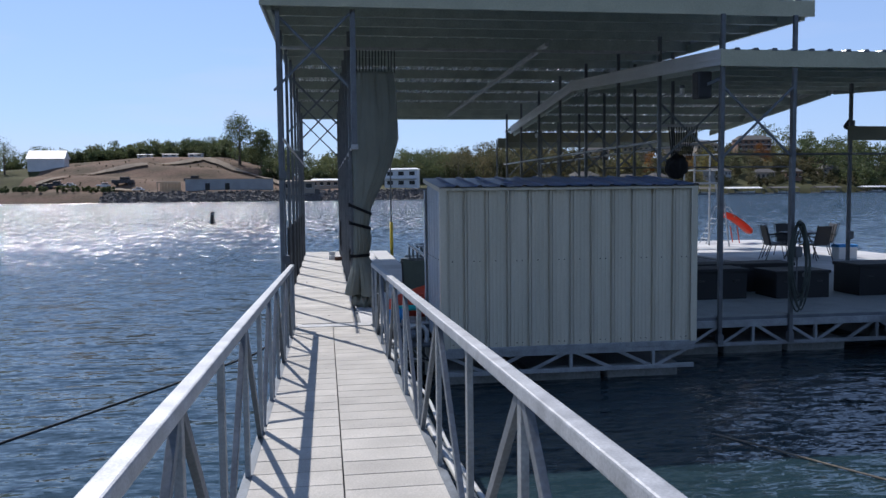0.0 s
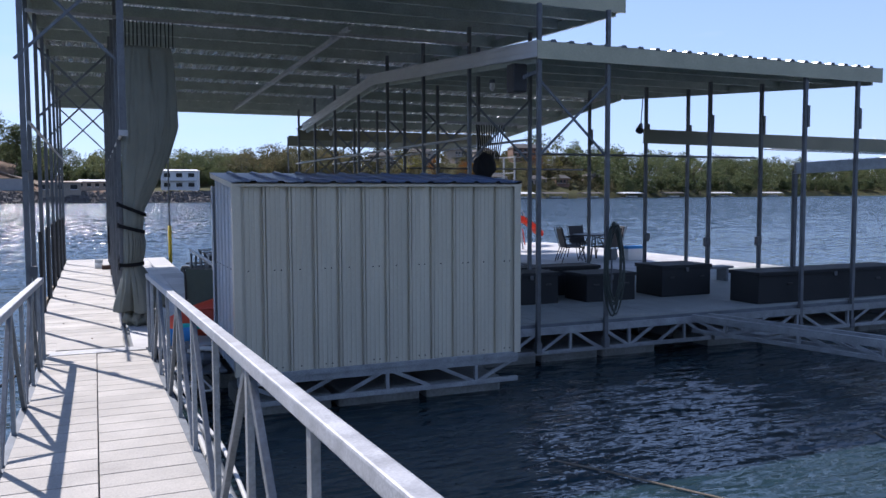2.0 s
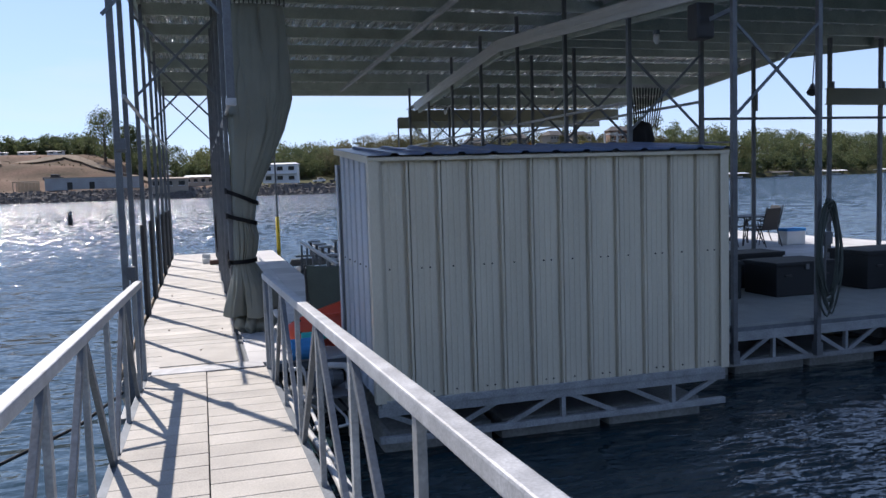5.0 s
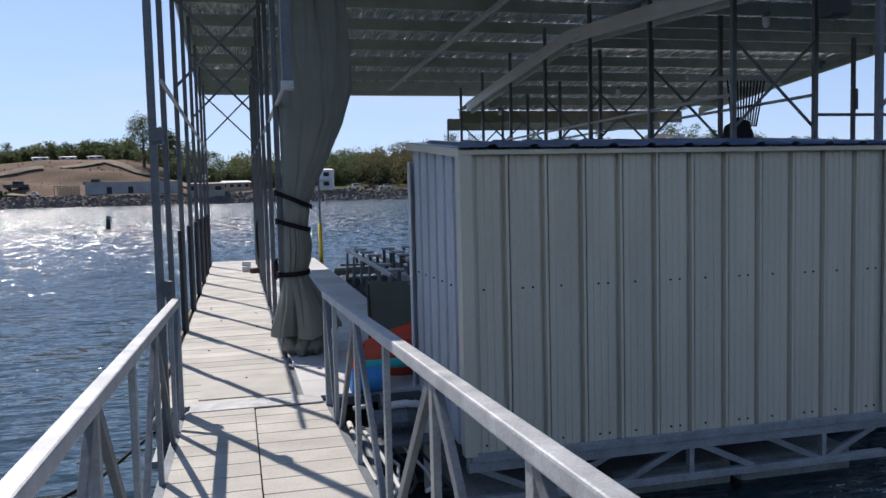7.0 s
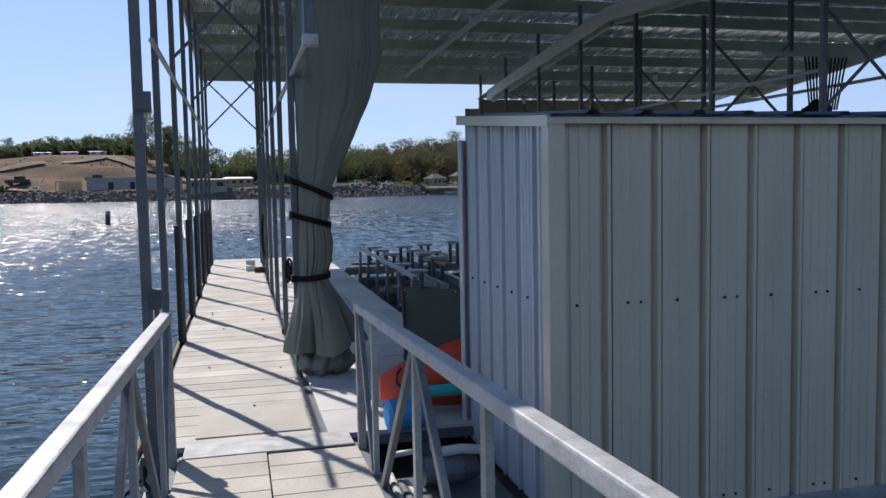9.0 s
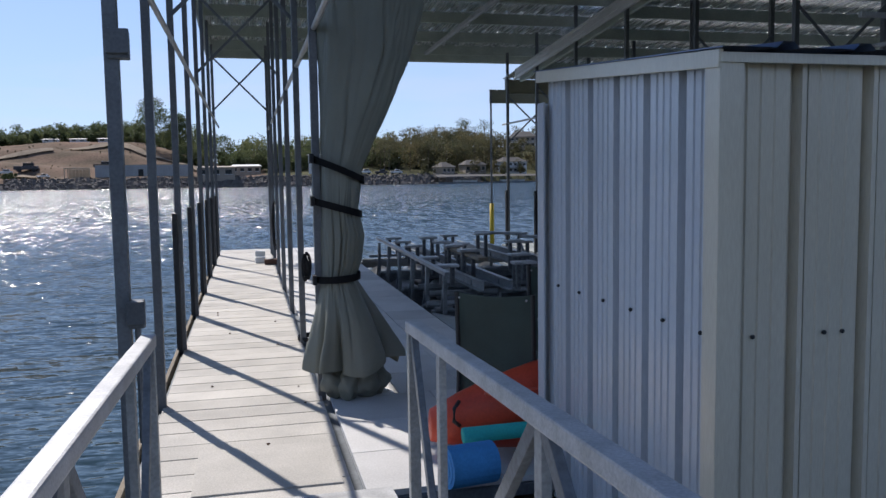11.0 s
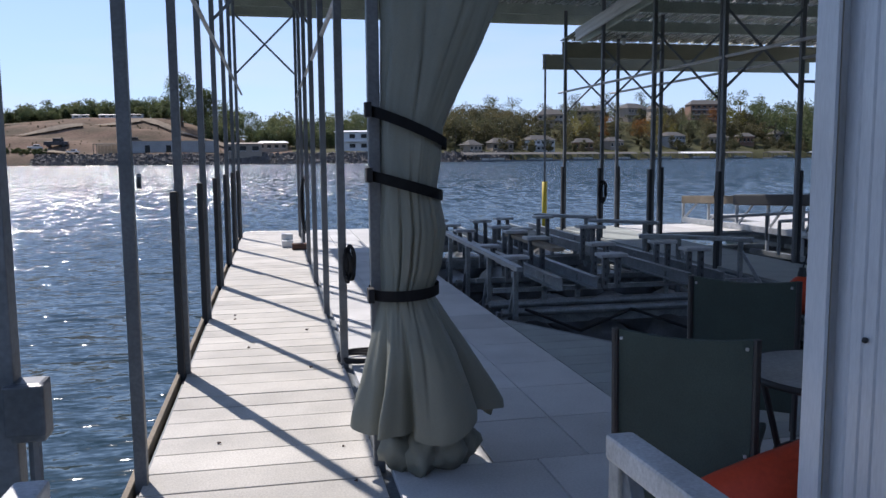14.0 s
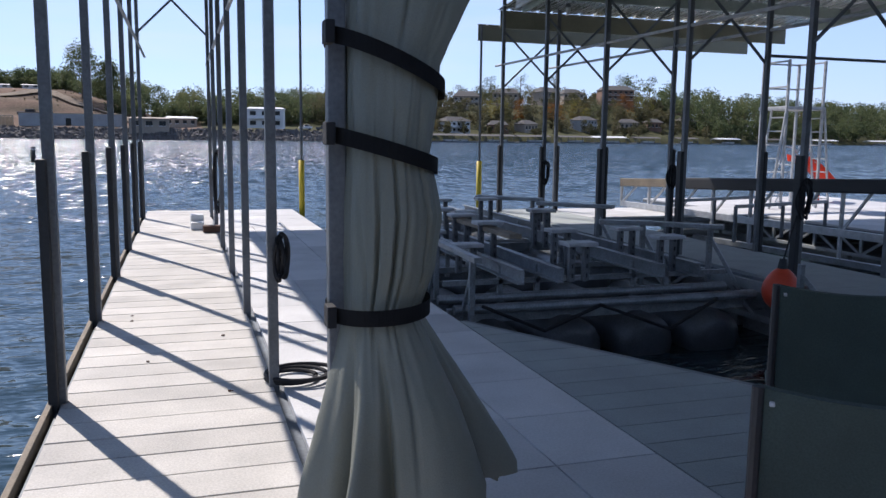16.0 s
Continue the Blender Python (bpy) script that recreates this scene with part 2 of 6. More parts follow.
GREEN_MESH = material("dark_green_sling_fabric", (0.054, 0.078, 0.067), 0.85, 0, 0.2, 6, 200, 0.3)
YELLOW = material("yellow_pipe", (0.62, 0.46, 0.03), 0.5, 0, 0.15, 5, 50, 0.05)
TIMBER = material("weathered_timber", (0.22, 0.18, 0.13), 0.8, 0, 0.3, 3, 60, 0.3)
ROPE = material("black_rope", (0.02, 0.02, 0.022), 0.9, 0, 0.3, 9, 200, 0.4)
BROWN = material("brown_wood_block", (0.09, 0.045, 0.03), 0.8, 0, 0.3, 6, 60, 0.3)
STONE = material("riprap_stone", (0.135, 0.122, 0.11), 0.9, 0, 0.35, 0.6, 6, 0.3)
GROUND = material("dry_earth", (0.175, 0.115, 0.085), 0.95, 0, 0.4, 0.045, 0.9, 0.4, second=(0.085, 0.068, 0.045), streak=(1, 1, 4), spec=0.1)
WALL_GREY = material("grey_block_wall", (0.36, 0.37, 0.37), 0.9, 0, 0.15, 0.3, 4, 0.2)
WALL_WHITE = material("white_siding", (0.70, 0.70, 0.69), 0.7, 0, 0.08, 0.4, 6, 0.1)
WALL_TAN = material("tan_siding", (0.36, 0.30, 0.24), 0.8, 0, 0.15, 0.4, 6, 0.1)
WALL_BROWN = material("brown_brick", (0.22, 0.13, 0.09), 0.85, 0, 0.2, 0.5, 6, 0.2)
ROOF_DARK = material("dark_shingle", (0.09, 0.085, 0.08), 0.9, 0, 0.2, 0.5, 8, 0.2)
ROOF_LIGHT = material("pale_metal_roof", (0.70, 0.71, 0.71), 0.5, 0.1, 0.1, 0.5, 8, 0.1)
WINDOW = material("dark_window_glass", (0.03, 0.035, 0.04), 0.15, 0, 0.1, 0.5, 3, 0)
LUMBER = material("pale_lumber", (0.50, 0.40, 0.28), 0.8, 0, 0.15, 1, 10, 0.1)
BARK = material("bark", (0.11, 0.085, 0.065), 0.9, 0, 0.3, 2, 12, 0.4)
CAR_WHITE = material("white_car_paint", (0.7, 0.7, 0.7), 0.25, 0, 0.05, 1, 9, 0)
CAR_DARK = material("dark_car_paint", (0.06, 0.06, 0.07), 0.25, 0, 0.05, 1, 9, 0)
LEAVES = foliage("autumn_green_leaves", ((0.052, 0.078, 0.039), (0.08, 0.108, 0.05), (0.12, 0.142, 0.062), (0.18, 0.175, 0.078)))
LEAVES_AUTUMN = foliage("orange_leaves", ((0.16, 0.06, 0.02), (0.24, 0.10, 0.025), (0.26, 0.17, 0.035)))
GRASS = material("dry_grass", (0.075, 0.075, 0.035), 0.95, 0, 0.35, 0.15, 3, 0.3, spec=0.1)
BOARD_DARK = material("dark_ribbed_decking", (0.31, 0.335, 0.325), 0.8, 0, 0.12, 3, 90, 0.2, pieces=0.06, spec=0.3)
HOSE = material("grey_green_hose", (0.06, 0.075, 0.065), 0.7, 0, 0.2, 6, 60, 0.1)
GALV_MID = material("galvanised_lift_steel", (0.25, 0.27, 0.28), 0.45, 0.35, 0.3, 6, 60, 0.1, pieces=0.15)
ROAD = material("pale_dirt_road", (0.27, 0.22, 0.165), 0.95, 0, 0.25, 0.2, 2, 0.3, spec=0.1)
GREEN_ROOF = material("pale_green_roof", (0.40, 0.47, 0.45), 0.5, 0.1, 0.1, 0.5, 8, 0.1)
TRIM = material("pale_roof_trim", (0.62, 0.63, 0.63), 0.4, 0.1, 0.1, 2, 60, 0.05)
# the beige siding made paler and bluer: sky light put into the colour
SKYLIT_PANEL = material("skylit_shed_panel", (0.50, 0.535, 0.57), 0.35, 0.0, 0.12, 1.2, 60, 0.04, streak=(3, 3, 0.4))
TANK = material("black_lift_tank", (0.06, 0.065, 0.07), 0.35, 0, 0.3, 4, 50, 0.1)
LEAVES_OLIVE = foliage("olive_brown_leaves", ((0.045, 0.055, 0.03), (0.08, 0.085, 0.045), (0.12, 0.11, 0.055), (0.18, 0.14, 0.065)))
LEAVES_YELLOW = foliage("yellow_green_leaves", ((0.10, 0.11, 0.03), (0.18, 0.17, 0.04), (0.26, 0.21, 0.05)))
WATER = water_material()
for coated in (BEIGE, SKYLIT_PANEL, SHED_ROOF):
    coated.node_tree.nodes["Principled BSDF"].inputs["Coat Weight"].default_value = 0.45
    coated.node_tree.nodes["Principled BSDF"].inputs["Coat Roughness"].default_value = 0.12

# ---- building helpers ----
ORIGIN = {}


def thing(name, base, label, category, group="", kind=""):
    """An Empty at the base of a thing, to which its parts are given."""
    ob = new(name)
    ob.location = base
    ORIGIN[ob] = Vector(base)
    return tagged(ob, label, category, group, kind)


def mesh_of(bm, name, mat, smooth=False):
    me = bpy.data.meshes.new(name)
    bmesh.ops.recalc_face_normals(bm, faces=bm.faces)
    bm.to_mesh(me)
    bm.free()
    me.materials.append(mat)
    if smooth:
        for p in me.polygons:
            p.use_smooth = True
    return me


def part(name, bm, mat, parent, label="", smooth=False):
    """One mesh object under a thing or a part; the bmesh is in world metres."""
    o = ORIGIN[parent]
    bmesh.ops.translate(bm, verts=bm.verts, vec=-o)
    ob = new(name, mesh_of(bm, name, mat, smooth))
    ob.parent = parent
    ORIGIN[ob] = o
    return tagged(ob, label) if label else ob


def solo(name, bm, mat, label, category, group="", kind="", smooth=False, base=(0, 0, 0)):
    """A thing that is one mesh."""
    bmesh.ops.translate(bm, verts=bm.verts, vec=-Vector(base))
    ob = new(name, mesh_of(bm, name, mat, smooth))
    ob.location = base
    ORIGIN[ob] = Vector(base)
    return tagged(ob, label, category, group, kind)


def piece(name, me, parent, at, turn=0.0):
    ob = new(name, me)
    ob.parent = parent
    ob.location = Vector(at) - ORIGIN[parent]
    ob.rotation_euler = (0, 0, turn)
    return ob


def box(c, s, bevel=0.0, bm=None, turn=0.0):
    """A box about c of size s, its edges rounded by bevel, turned on the plan by degrees."""
    own = bmesh.new()
    bmesh.ops.create_cube(own, size=1)
    bmesh.ops.scale(own, verts=own.verts, vec=s)
    if bevel:
        bmesh.ops.bevel(own, geom=own.edges[:], offset=bevel, segments=2, affect="EDGES", profile=0.6)
    bmesh.ops.transform(own, matrix=pose(*c, 0, 0, turn), verts=own.verts)
    return own if bm is None else merge(bm, own)


def merge(bm, other):
    me = bpy.data.meshes.new("tmp")
    other.to_mesh(me)
    other.free()
    bm.from_mesh(me)
    bpy.data.meshes.remove(me)
    return bm


def span(p, q, w, h, bevel=0.0, bm=None):
    """A bar of section w (level) by h from p to q."""
    p, q = Vector(p), Vector(q)
    d = q - p
    own = bmesh.new()
    bmesh.ops.create_cube(own, size=1)
    bmesh.ops.scale(own, verts=own.verts, vec=(w, h, d.length))
    if bevel:
        bmesh.ops.bevel(own, geom=own.edges[:], offset=bevel, segments=2, affect="EDGES", profile=0.6)
    z = d.normalized()
    up = Vector((0, 0, 1)) if abs(z.z) < 0.95 else Vector((0, 1, 0))
    x = up.cross(z).normalized()
    y = z.cross(x)
    rot = Matrix((x, y, z)).transposed().to_4x4()
    bmesh.ops.transform(own, matrix=Matrix.Translation((p + q) / 2) @ rot, verts=own.verts)
    return own if bm is None else merge(bm, own)


def channel(p, q, w, h, t=0.012, bm=None):
    """An open C section: a web and two lips, along p to q (level bars)."""
    bm = bmesh.new() if bm is None else bm
    p, q = Vector(p), Vector(q)
    side = Vector((0, 0, 1)).cross((q - p).normalized()).normalized()
    span(p, q, t, h, 0, bm)
    for s in (1, -1):
        off = Vector((0, 0, s * (h / 2 - t / 2))) + side * (w / 2)
        span(p + off, q + off, w - t, t, 0, bm)
    return bm


def tube(points, r, seg=8, bm=None):
    """A round bar along a line of points."""
    bm = bmesh.new() if bm is None else bm
    pts = [Vector(p) for p in points]
    rings = []
    for i, p in enumerate(pts):
        d = (pts[min(i + 1, len(pts) - 1)] - pts[max(i - 1, 0)]).normalized()
        up = Vector((0, 0, 1)) if abs(d.z) < 0.9 else Vector((1, 0, 0))
        x = up.cross(d).normalized()
        y = d.cross(x)
        rr = r[i] if isinstance(r, (list, tuple)) else r
        rings.append([bm.verts.new(p + rr * (math.cos(2 * math.pi * k / seg) * x + math.sin(2 * math.pi * k / seg) * y)) for k in range(seg)])
    for a, b in zip(rings, rings[1:]):
        for k in range(seg):
            bm.faces.new((a[k], a[(k + 1) % seg], b[(k + 1) % seg], b[k]))
    bm.faces.new(rings[0][::-1]), bm.faces.new(rings[-1])
    return bm


def ribbed(profile, start, along, out, down, drop, thick=0.004):
    """A folded sheet: profile is (distance along, height out) pairs, swept by drop along down."""
    bm = bmesh.new()
    s, a, o, d = Vector(start), Vector(along), Vector(out), Vector(down)
    loop = [(u, v) for u, v in profile] + [(u, v - thick) for u, v in reversed(profile)]
    top = [bm.verts.new(s + a * u + o * v) for u, v in loop]
    bot = [bm.verts.new(s + a * u + o * v + d * drop) for u, v in loop]
    n = len(loop)
    for i in range(n):
        bm.faces.new((top[i], top[(i + 1) % n], bot[(i + 1) % n], bot[i]))
    return bm

# ---- lake and ground ----
WATER_Z = -0.66


def shore(x):
    """How far ahead the water's edge lies."""
    return float(np.interp(x, (-700, -150, -60, 30, 90, 180, 300, 450, 700, 1500), (420, 385, 358, 345, 372, 420, 455, 520, 620, 780)))


def land(x, y):
    """The height of the ground; the lake's bed lies below the water."""
    d = y - shore(x)
    if y < 60:
        back = -7.0 - y
        if back > 0 or x < -60:
            return min(0.35, -2.5 + 1.2 * max(back, 0)) + max(0, back - 3) * 0.12
    if d < -4:
        return -3.0
    if d < 9:
        return -3.0 + (d + 4) / 13 * 7.0
    rise = float(np.interp(x, (-700, -190, -140, -95, -55, -30, -8, 20, 60, 110, 190, 300, 420, 600, 1500), (12, 12, 17, 20, 19, 12, 5, 5, 7, 12, 20, 23, 17, 15, 18)))
    f = min(1.0, (d - 9) / 95.0)
    if x < -5:
        f = min(1.0, max(0.0, f + 0.045 * math.sin(f * 21 + x * 0.05) + 0.05 * noise.noise((x * 0.03, y * 0.03, 9.0))))
    step = 4.0 + rise * (f * f * (3 - 2 * f))
    return step + 1.2 * noise.noise((x * 0.02, y * 0.02, 1.0)) + 0.5 * noise.noise((x * 0.09, y * 0.09, 5.0)) * min(1, f * 6)


def ground_sheet():
    xs = np.concatenate([np.linspace(-3000, -720, 10), np.linspace(-700, -160, 40), np.linspace(-155, 120, 90), np.linspace(125, 700, 90), np.linspace(720, 4000, 16)])
    ys = np.concatenate([np.linspace(-3000, -60, 8), np.linspace(-50, 20, 26), np.linspace(40, 330, 8), np.linspace(335, 640, 110), np.linspace(650, 1000, 30), np.linspace(1050, 4500, 10)])
    verts = [(float(x), float(y), land(float(x), float(y))) for y in ys for x in xs]
    w = len(xs)
    faces = [(j * w + i, j * w + i + 1, (j + 1) * w + i + 1, (j + 1) * w + i) for j in range(len(ys) - 1) for i in range(w - 1)]
    me = bpy.data.meshes.new("ground")
    me.from_pydata(verts, [], faces)
    me.materials.append(GROUND)
    me.materials.append(GRASS)
    for p in me.polygons:
        p.use_smooth = True
        c = p.center
        if c.x > 10 or c.y < 60 or c.x < -150 or (c.y - shore(c.x)) > 110:
            p.material_index = 1
    return tagged(new("ground", me), "bare brown earth and dry grass rising from the lake shore", "ground", kind="structure")


ground_sheet()
bm = bmesh.new()
bmesh.ops.create_grid(bm, x_segments=1, y_segments=1, size=4500)
bmesh.ops.translate(bm, verts=bm.verts, vec=(0, 400, WATER_Z))
solo("water", bm, WATER, "wind-rippled dark blue lake water with sun glitter", "water", kind="structure")

# ---- the gangway ----
GX0, GX1, GY0, GY1 = -0.49, 0.66, -6.0, 11.85


def gang_z(y):
    return (11.9 - y) * 0.038 + 0.03


SLOPE = math.atan(0.038)


def gangway():
    g = thing("gangway", (0.1, GY1, 0.0), "sloping gangway with tan composite planks and galvanised truss handrails", "gangway")
    for x, side in ((GX0, -1), (GX1, 1)):
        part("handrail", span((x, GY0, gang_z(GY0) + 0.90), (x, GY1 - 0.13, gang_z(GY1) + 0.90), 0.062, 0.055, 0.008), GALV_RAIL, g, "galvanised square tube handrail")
        part("lower_chord", span((x, GY0, gang_z(GY0) - 0.06), (x, GY1, gang_z(GY1) - 0.06), 0.06, 0.09, 0.006), STEEL_DARK, g)
        y = GY1 - 0.16
        part("end_post", span((x, y, gang_z(y) - 0.1), (x, y, gang_z(y) + 0.88), 0.05, 0.05, 0.004), GALV_TRUSS, g)
        part("brace", span((x, y - 0.02, gang_z(y) + 0.86), (x, y - 0.5, gang_z(y) - 0.04), 0.03, 0.045, 0.003), STEEL_DARK, g)
        for u, legs in ((11.13, ()), (10.0, (-1, 1)), (8.97, ()), (7.98, (-1, 1)), (6.95, (-1,)), (5.87, ()), (4.84, (-1, 1)), (3.76, ()), (2.69, (-1, 1)), (1.65, ()), (0.6, (-1, 1)), (-0.45, ()), (-1.5, (-1, 1)), (-2.6, ()), (-3.7, (-1, 1)), (-4.8, ()), (-5.8, ())):
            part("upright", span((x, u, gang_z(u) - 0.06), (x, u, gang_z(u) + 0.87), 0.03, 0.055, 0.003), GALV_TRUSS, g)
            for k in legs:
                part("brace", span((x, u + k * 0.03, gang_z(u) + 0.87), (x, u + k * 0.93, gang_z(u + k * 0.93) - 0.05), 0.03, 0.05, 0.003), STEEL_DARK, g)
    deck = part("deck_frame", span((0.095, GY0, gang_z(GY0) - 0.075), (0.095, GY1, gang_z(GY1) - 0.075), GX1 - GX0 - 0.08, 0.05), STEEL_DARK, g)
    # planks, in two columns that meet off centre
    for x0, x1, off in ((GX0 + 0.03, 0.066, 0.0), (0.074, GX1 - 0.03, 0.11)):
        b = box((0, 0, 0), (x1 - x0, 0.260, 0.03), 0.004)
        bmesh.ops.rotate(b, verts=b.verts, matrix=Matrix.Rotation(-SLOPE, 3, "X"))
        me = mesh_of(b, "plank", PLANK_GANG)
        y = GY1 - 0.16 - off
        while y > GY0:
            piece("plank", me, deck, ((x0 + x1) / 2, y, gang_z(y) - 0.015 + random.uniform(-0.001, 0.001)))
            y -= 0.27
    bmx = box((0.09, 11.93, 0.028), (1.06, 0.36, 0.012), 0.003)
    bmesh.ops.rotate(bmx, verts=bmx.verts, cent=(0.09, 11.93, 0.028), matrix=Matrix.Rotation(-0.06, 3, "X"))
    part("transition_plate", bmx, GALV_RAIL, g, "grey steel transition plate")
    return g


gangway()


def pipes_by_gangway():
    """Water and power lines slung along the outside of the gangway."""
    for k, (dx, dz, r, mat, lab) in enumerate(((0.10, -0.10, 0.022, WHITE_PVC, "white plastic water line slung beside the gangway"), (0.15, -0.15, 0.028, STEEL_DARK, "dark power conduit slung beside the gangway"), (0.19, -0.11, 0.015, WHITE_PVC, "thin white water line slung beside the gangway"))):
        pts = [(GX1 + dx + 0.02 * math.sin(y * 1.7 + k), y, gang_z(y) + dz + 0.02 * math.sin(y * 2.3 + 2 * k)) for y in np.linspace(GY0, 11.3, 40)]
        solo("pipe", tube(pts, r), mat, lab, "pipe", smooth=True)


pipes_by_gangway()

# ---- the dock ----
LX, IX, MX, NX, RX = -0.70, 0.44, 6.02, 7.2, 12.4   # rows of posts
ROWS_Y = [12.05 + 2.06 * k for k in range(8)]        # bays
FAR = 27.85
DZ = 0.0


def dock_post(x, y, top, w=0.058, foot=-0.45, guard=None, group="dock posts"):
    p = thing("dock_post", (x, y, 0), "galvanised dock roof post with a black rubber guard" if guard else "square galvanised steel post holding up the dock roof", "post", group)
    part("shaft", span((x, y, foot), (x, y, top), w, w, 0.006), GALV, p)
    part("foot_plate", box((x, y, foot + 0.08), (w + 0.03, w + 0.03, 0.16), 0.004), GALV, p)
    if guard:
        gx, gy = guard
        part("guard", box((x + gx, y + gy, 0.44), (0.05 if gx else 0.09, 0.09 if gx else 0.05, 1.755), 0.008), RUBBER, p, "black rubber bumper guard")
    return p


def roof_top_high(y):
    return 4.87 + (y - 12) * 0.043 if y < 19.7 else 5.20 - (y - 19.7) * 0.0585


def roof_top_low(y):
    return 4.06 + (y - 11.7) * 0.072 if y < 19.2 else 4.60 - (y - 19.2) * 0.082


for k, y in enumerate(ROWS_Y):
    dock_post(-0.632 if k == 0 else LX, y, roof_top_high(y) - 0.25, 0.062 if k == 0 else 0.058, guard=(-0.03, -0.035) if k >= 2 else None)
    if k > 0:
        dock_post(IX, y, roof_top_high(y) - 0.25)
for y in (11.75, 14.11, 16.2, 18.3, 20.4, 22.5, 24.6, 26.6):
    dock_post(MX, y, roof_top_high(y) - 0.25, 0.06, guard=(-0.045, 0) if y > 17 else None)
    dock_post(NX, y, roof_top_high(y) - 0.25, 0.06, guard=(0.045, 0) if y > 17 else None)
for x, y in ((RX, 11.75), (11.18, 11.75), (10.87, 15.65), (11.92, 15.58), (10.80, 13.63), (11.84, 13.40), (10.55, 17.3)):
    p = dock_post(x, y, roof_top_low(y) - 0.22, 0.062, -0.5)
    part("splice_plate", box((x + 0.045, y, 3.18), (0.05, 0.09, 0.36), 0.004), GALV, p)


def rib_ends(parent, x0, x1, start, pitch, ua, ub, high, y, z, mat):
    """The dark foam closures that fill the ribs of a roof sheet at its eave."""
    bm, u = bmesh.new(), start
    while u < x1 - x0 - pitch:
        v = [bm.verts.new((x0 + a, y + b, z + c)) for b in (0, 0.026) for a, c in ((u + ua - 0.004, -0.004), (u + ub + 0.004, -0.004), (u + ub - 0.018, high + 0.006), (u + ua + 0.018, high + 0.006))]
        for f in ((0, 1, 2, 3), (7, 6, 5, 4), (0, 4, 5, 1), (1, 5, 6, 2), (2, 6, 7, 3), (3, 7, 4, 0)):
            bm.faces.new([v[i] for i in f])
        u += pitch
    tagged(part("rib_closures", bm, mat, parent, "dark closures in the roof ribs"), kind="stuff")


def roof(name, label, x0, x1, y0, yr, y1, top, depth, purlins, trim_end=None):
    r = thing(name, ((x0 + x1) / 2, yr, 0), label, "roof")
    pitch, prof, u = 0.305, [], 0.0
    while u < x1 - x0 - 0.3:
        prof += [(u, 0), (u + 0.19, 0), (u + 0.21, 0.03), (u + 0.265, 0.03), (u + 0.285, 0)]
        u += pitch
    prof.append((x1 - x0, 0))
    for ya, yb in ((y0, yr), (yr, y1 if trim_end is None else purlins[-2] + 0.03)):
        a, b = Vector((x0, ya, top(ya))), Vector((x0, yb, top(yb)))
        d = (b - a).normalized()
        nrm = Vector((1, 0, 0)).cross(d)
        part("roof_sheet", ribbed(prof, a, (1, 0, 0), nrm, d, (b - a).length), SHEET, r, "ribbed galvanised roof sheet")
    for y in purlins:
        deep = depth if trim_end is None or y < trim_end else 0.34
        z = top(y) - 0.02 - deep / 2
        part("purlin", channel((x0 + 0.05, y, z), (x1 - 0.05, y, z), 0.06, deep), PURLIN if deep == depth else OLIVE, r)
        # small white boxes stand in for light showing between roof ribs and purlin
        gap_dots = bmesh.new()
        u = x0 + 0.237
        while u < x1 - 0.2:
            box((u, y - 0.036, top(y) - 0.035), (0.05, 0.012, 0.022), 0, gap_dots)
            u += pitch
        tagged(part("clip_row", gap_dots, BOX_WHITE, r, "white dots for the light gaps between roof ribs and purlin"), kind="stuff")
    for y, s in ((y0, -1), (y1, 1)) if trim_end is None else ((y0, -1),):
        part("fascia", span((x0 - 0.02, y + s * 0.012, top(y) - 0.118), (x1 + 0.02, y + s * 0.012, top(y) - 0.118), 0.02, 0.25), FASCIA, r, "pale metal fascia")
    rib_ends(r, x0, x1, 0.0, pitch, 0.19, 0.285, 0.03, y0 - 0.03, top(y0), STEEL_DARK)
    for x in (x0, x1):
        for ya, yb in ((y0, yr), (yr, trim_end or y1)):
            part("gable_trim", span((x, ya, top(ya) - 0.1), (x, yb, top(yb) - 0.1), 0.02, 0.24), TRIM, r, "pale metal edge trim")
            for dz in (-0.02, -0.12, -0.2):
                part("trim_ridge", span((x + (-0.016 if x == x0 else 0.016), ya, top(ya) + dz), (x + (-0.016 if x == x0 else 0.016), yb, top(yb) + dz), 0.018, 0.03, 0.004), TRIM, r)
            part("edge_beam", span((x + (0.1 if x == x0 else -0.1), ya + 0.1, top(ya) - 0.2), (x + (0.1 if x == x0 else -0.1), yb - 0.1, top(yb) - 0.2), 0.06, 0.16), PURLIN, r)
    return r


roof("high_roof", "high galvanised metal dock roof with ribbed sheets on deep purlins", -0.85, 7.58, 11.9, 19.7, 27.9, roof_top_high, 0.22,
     [12.7, 13.6, 14.6, 16.1, 17.7, 19.3, 20.9, 22.5, 24.1, 25.7, 27.0, 27.75])
roof("low_roof", "lower galvanised metal dock roof with a shallow ridge", 5.98, 12.9, 11.7, 19.2, 28.25, roof_top_low, 0.2,
     [12.6, 13.9, 15.3, 16.7, 18.1, 19.4, 20.8, 22.2, 23.6, 25.0, 26.83, 28.1], 25.9)


def bracing(x0, x1, y, z0, z1, w=0.035):
    """A crossed pair of struts between two posts of a row."""
    b = thing("cross_brace", ((x0 + x1) / 2, y, z0), "crossed steel struts between two dock posts", "brace", "cross braces")
    part("strut", span((x0, y - 0.03, z0), (x1, y - 0.03, z1), 0.02, w, 0.002), STEEL_DARK, b)
    part("strut", span((x0, y + 0.03, z1), (x1, y + 0.03, z0), 0.02, w, 0.002), STEEL_DARK, b)
    return b


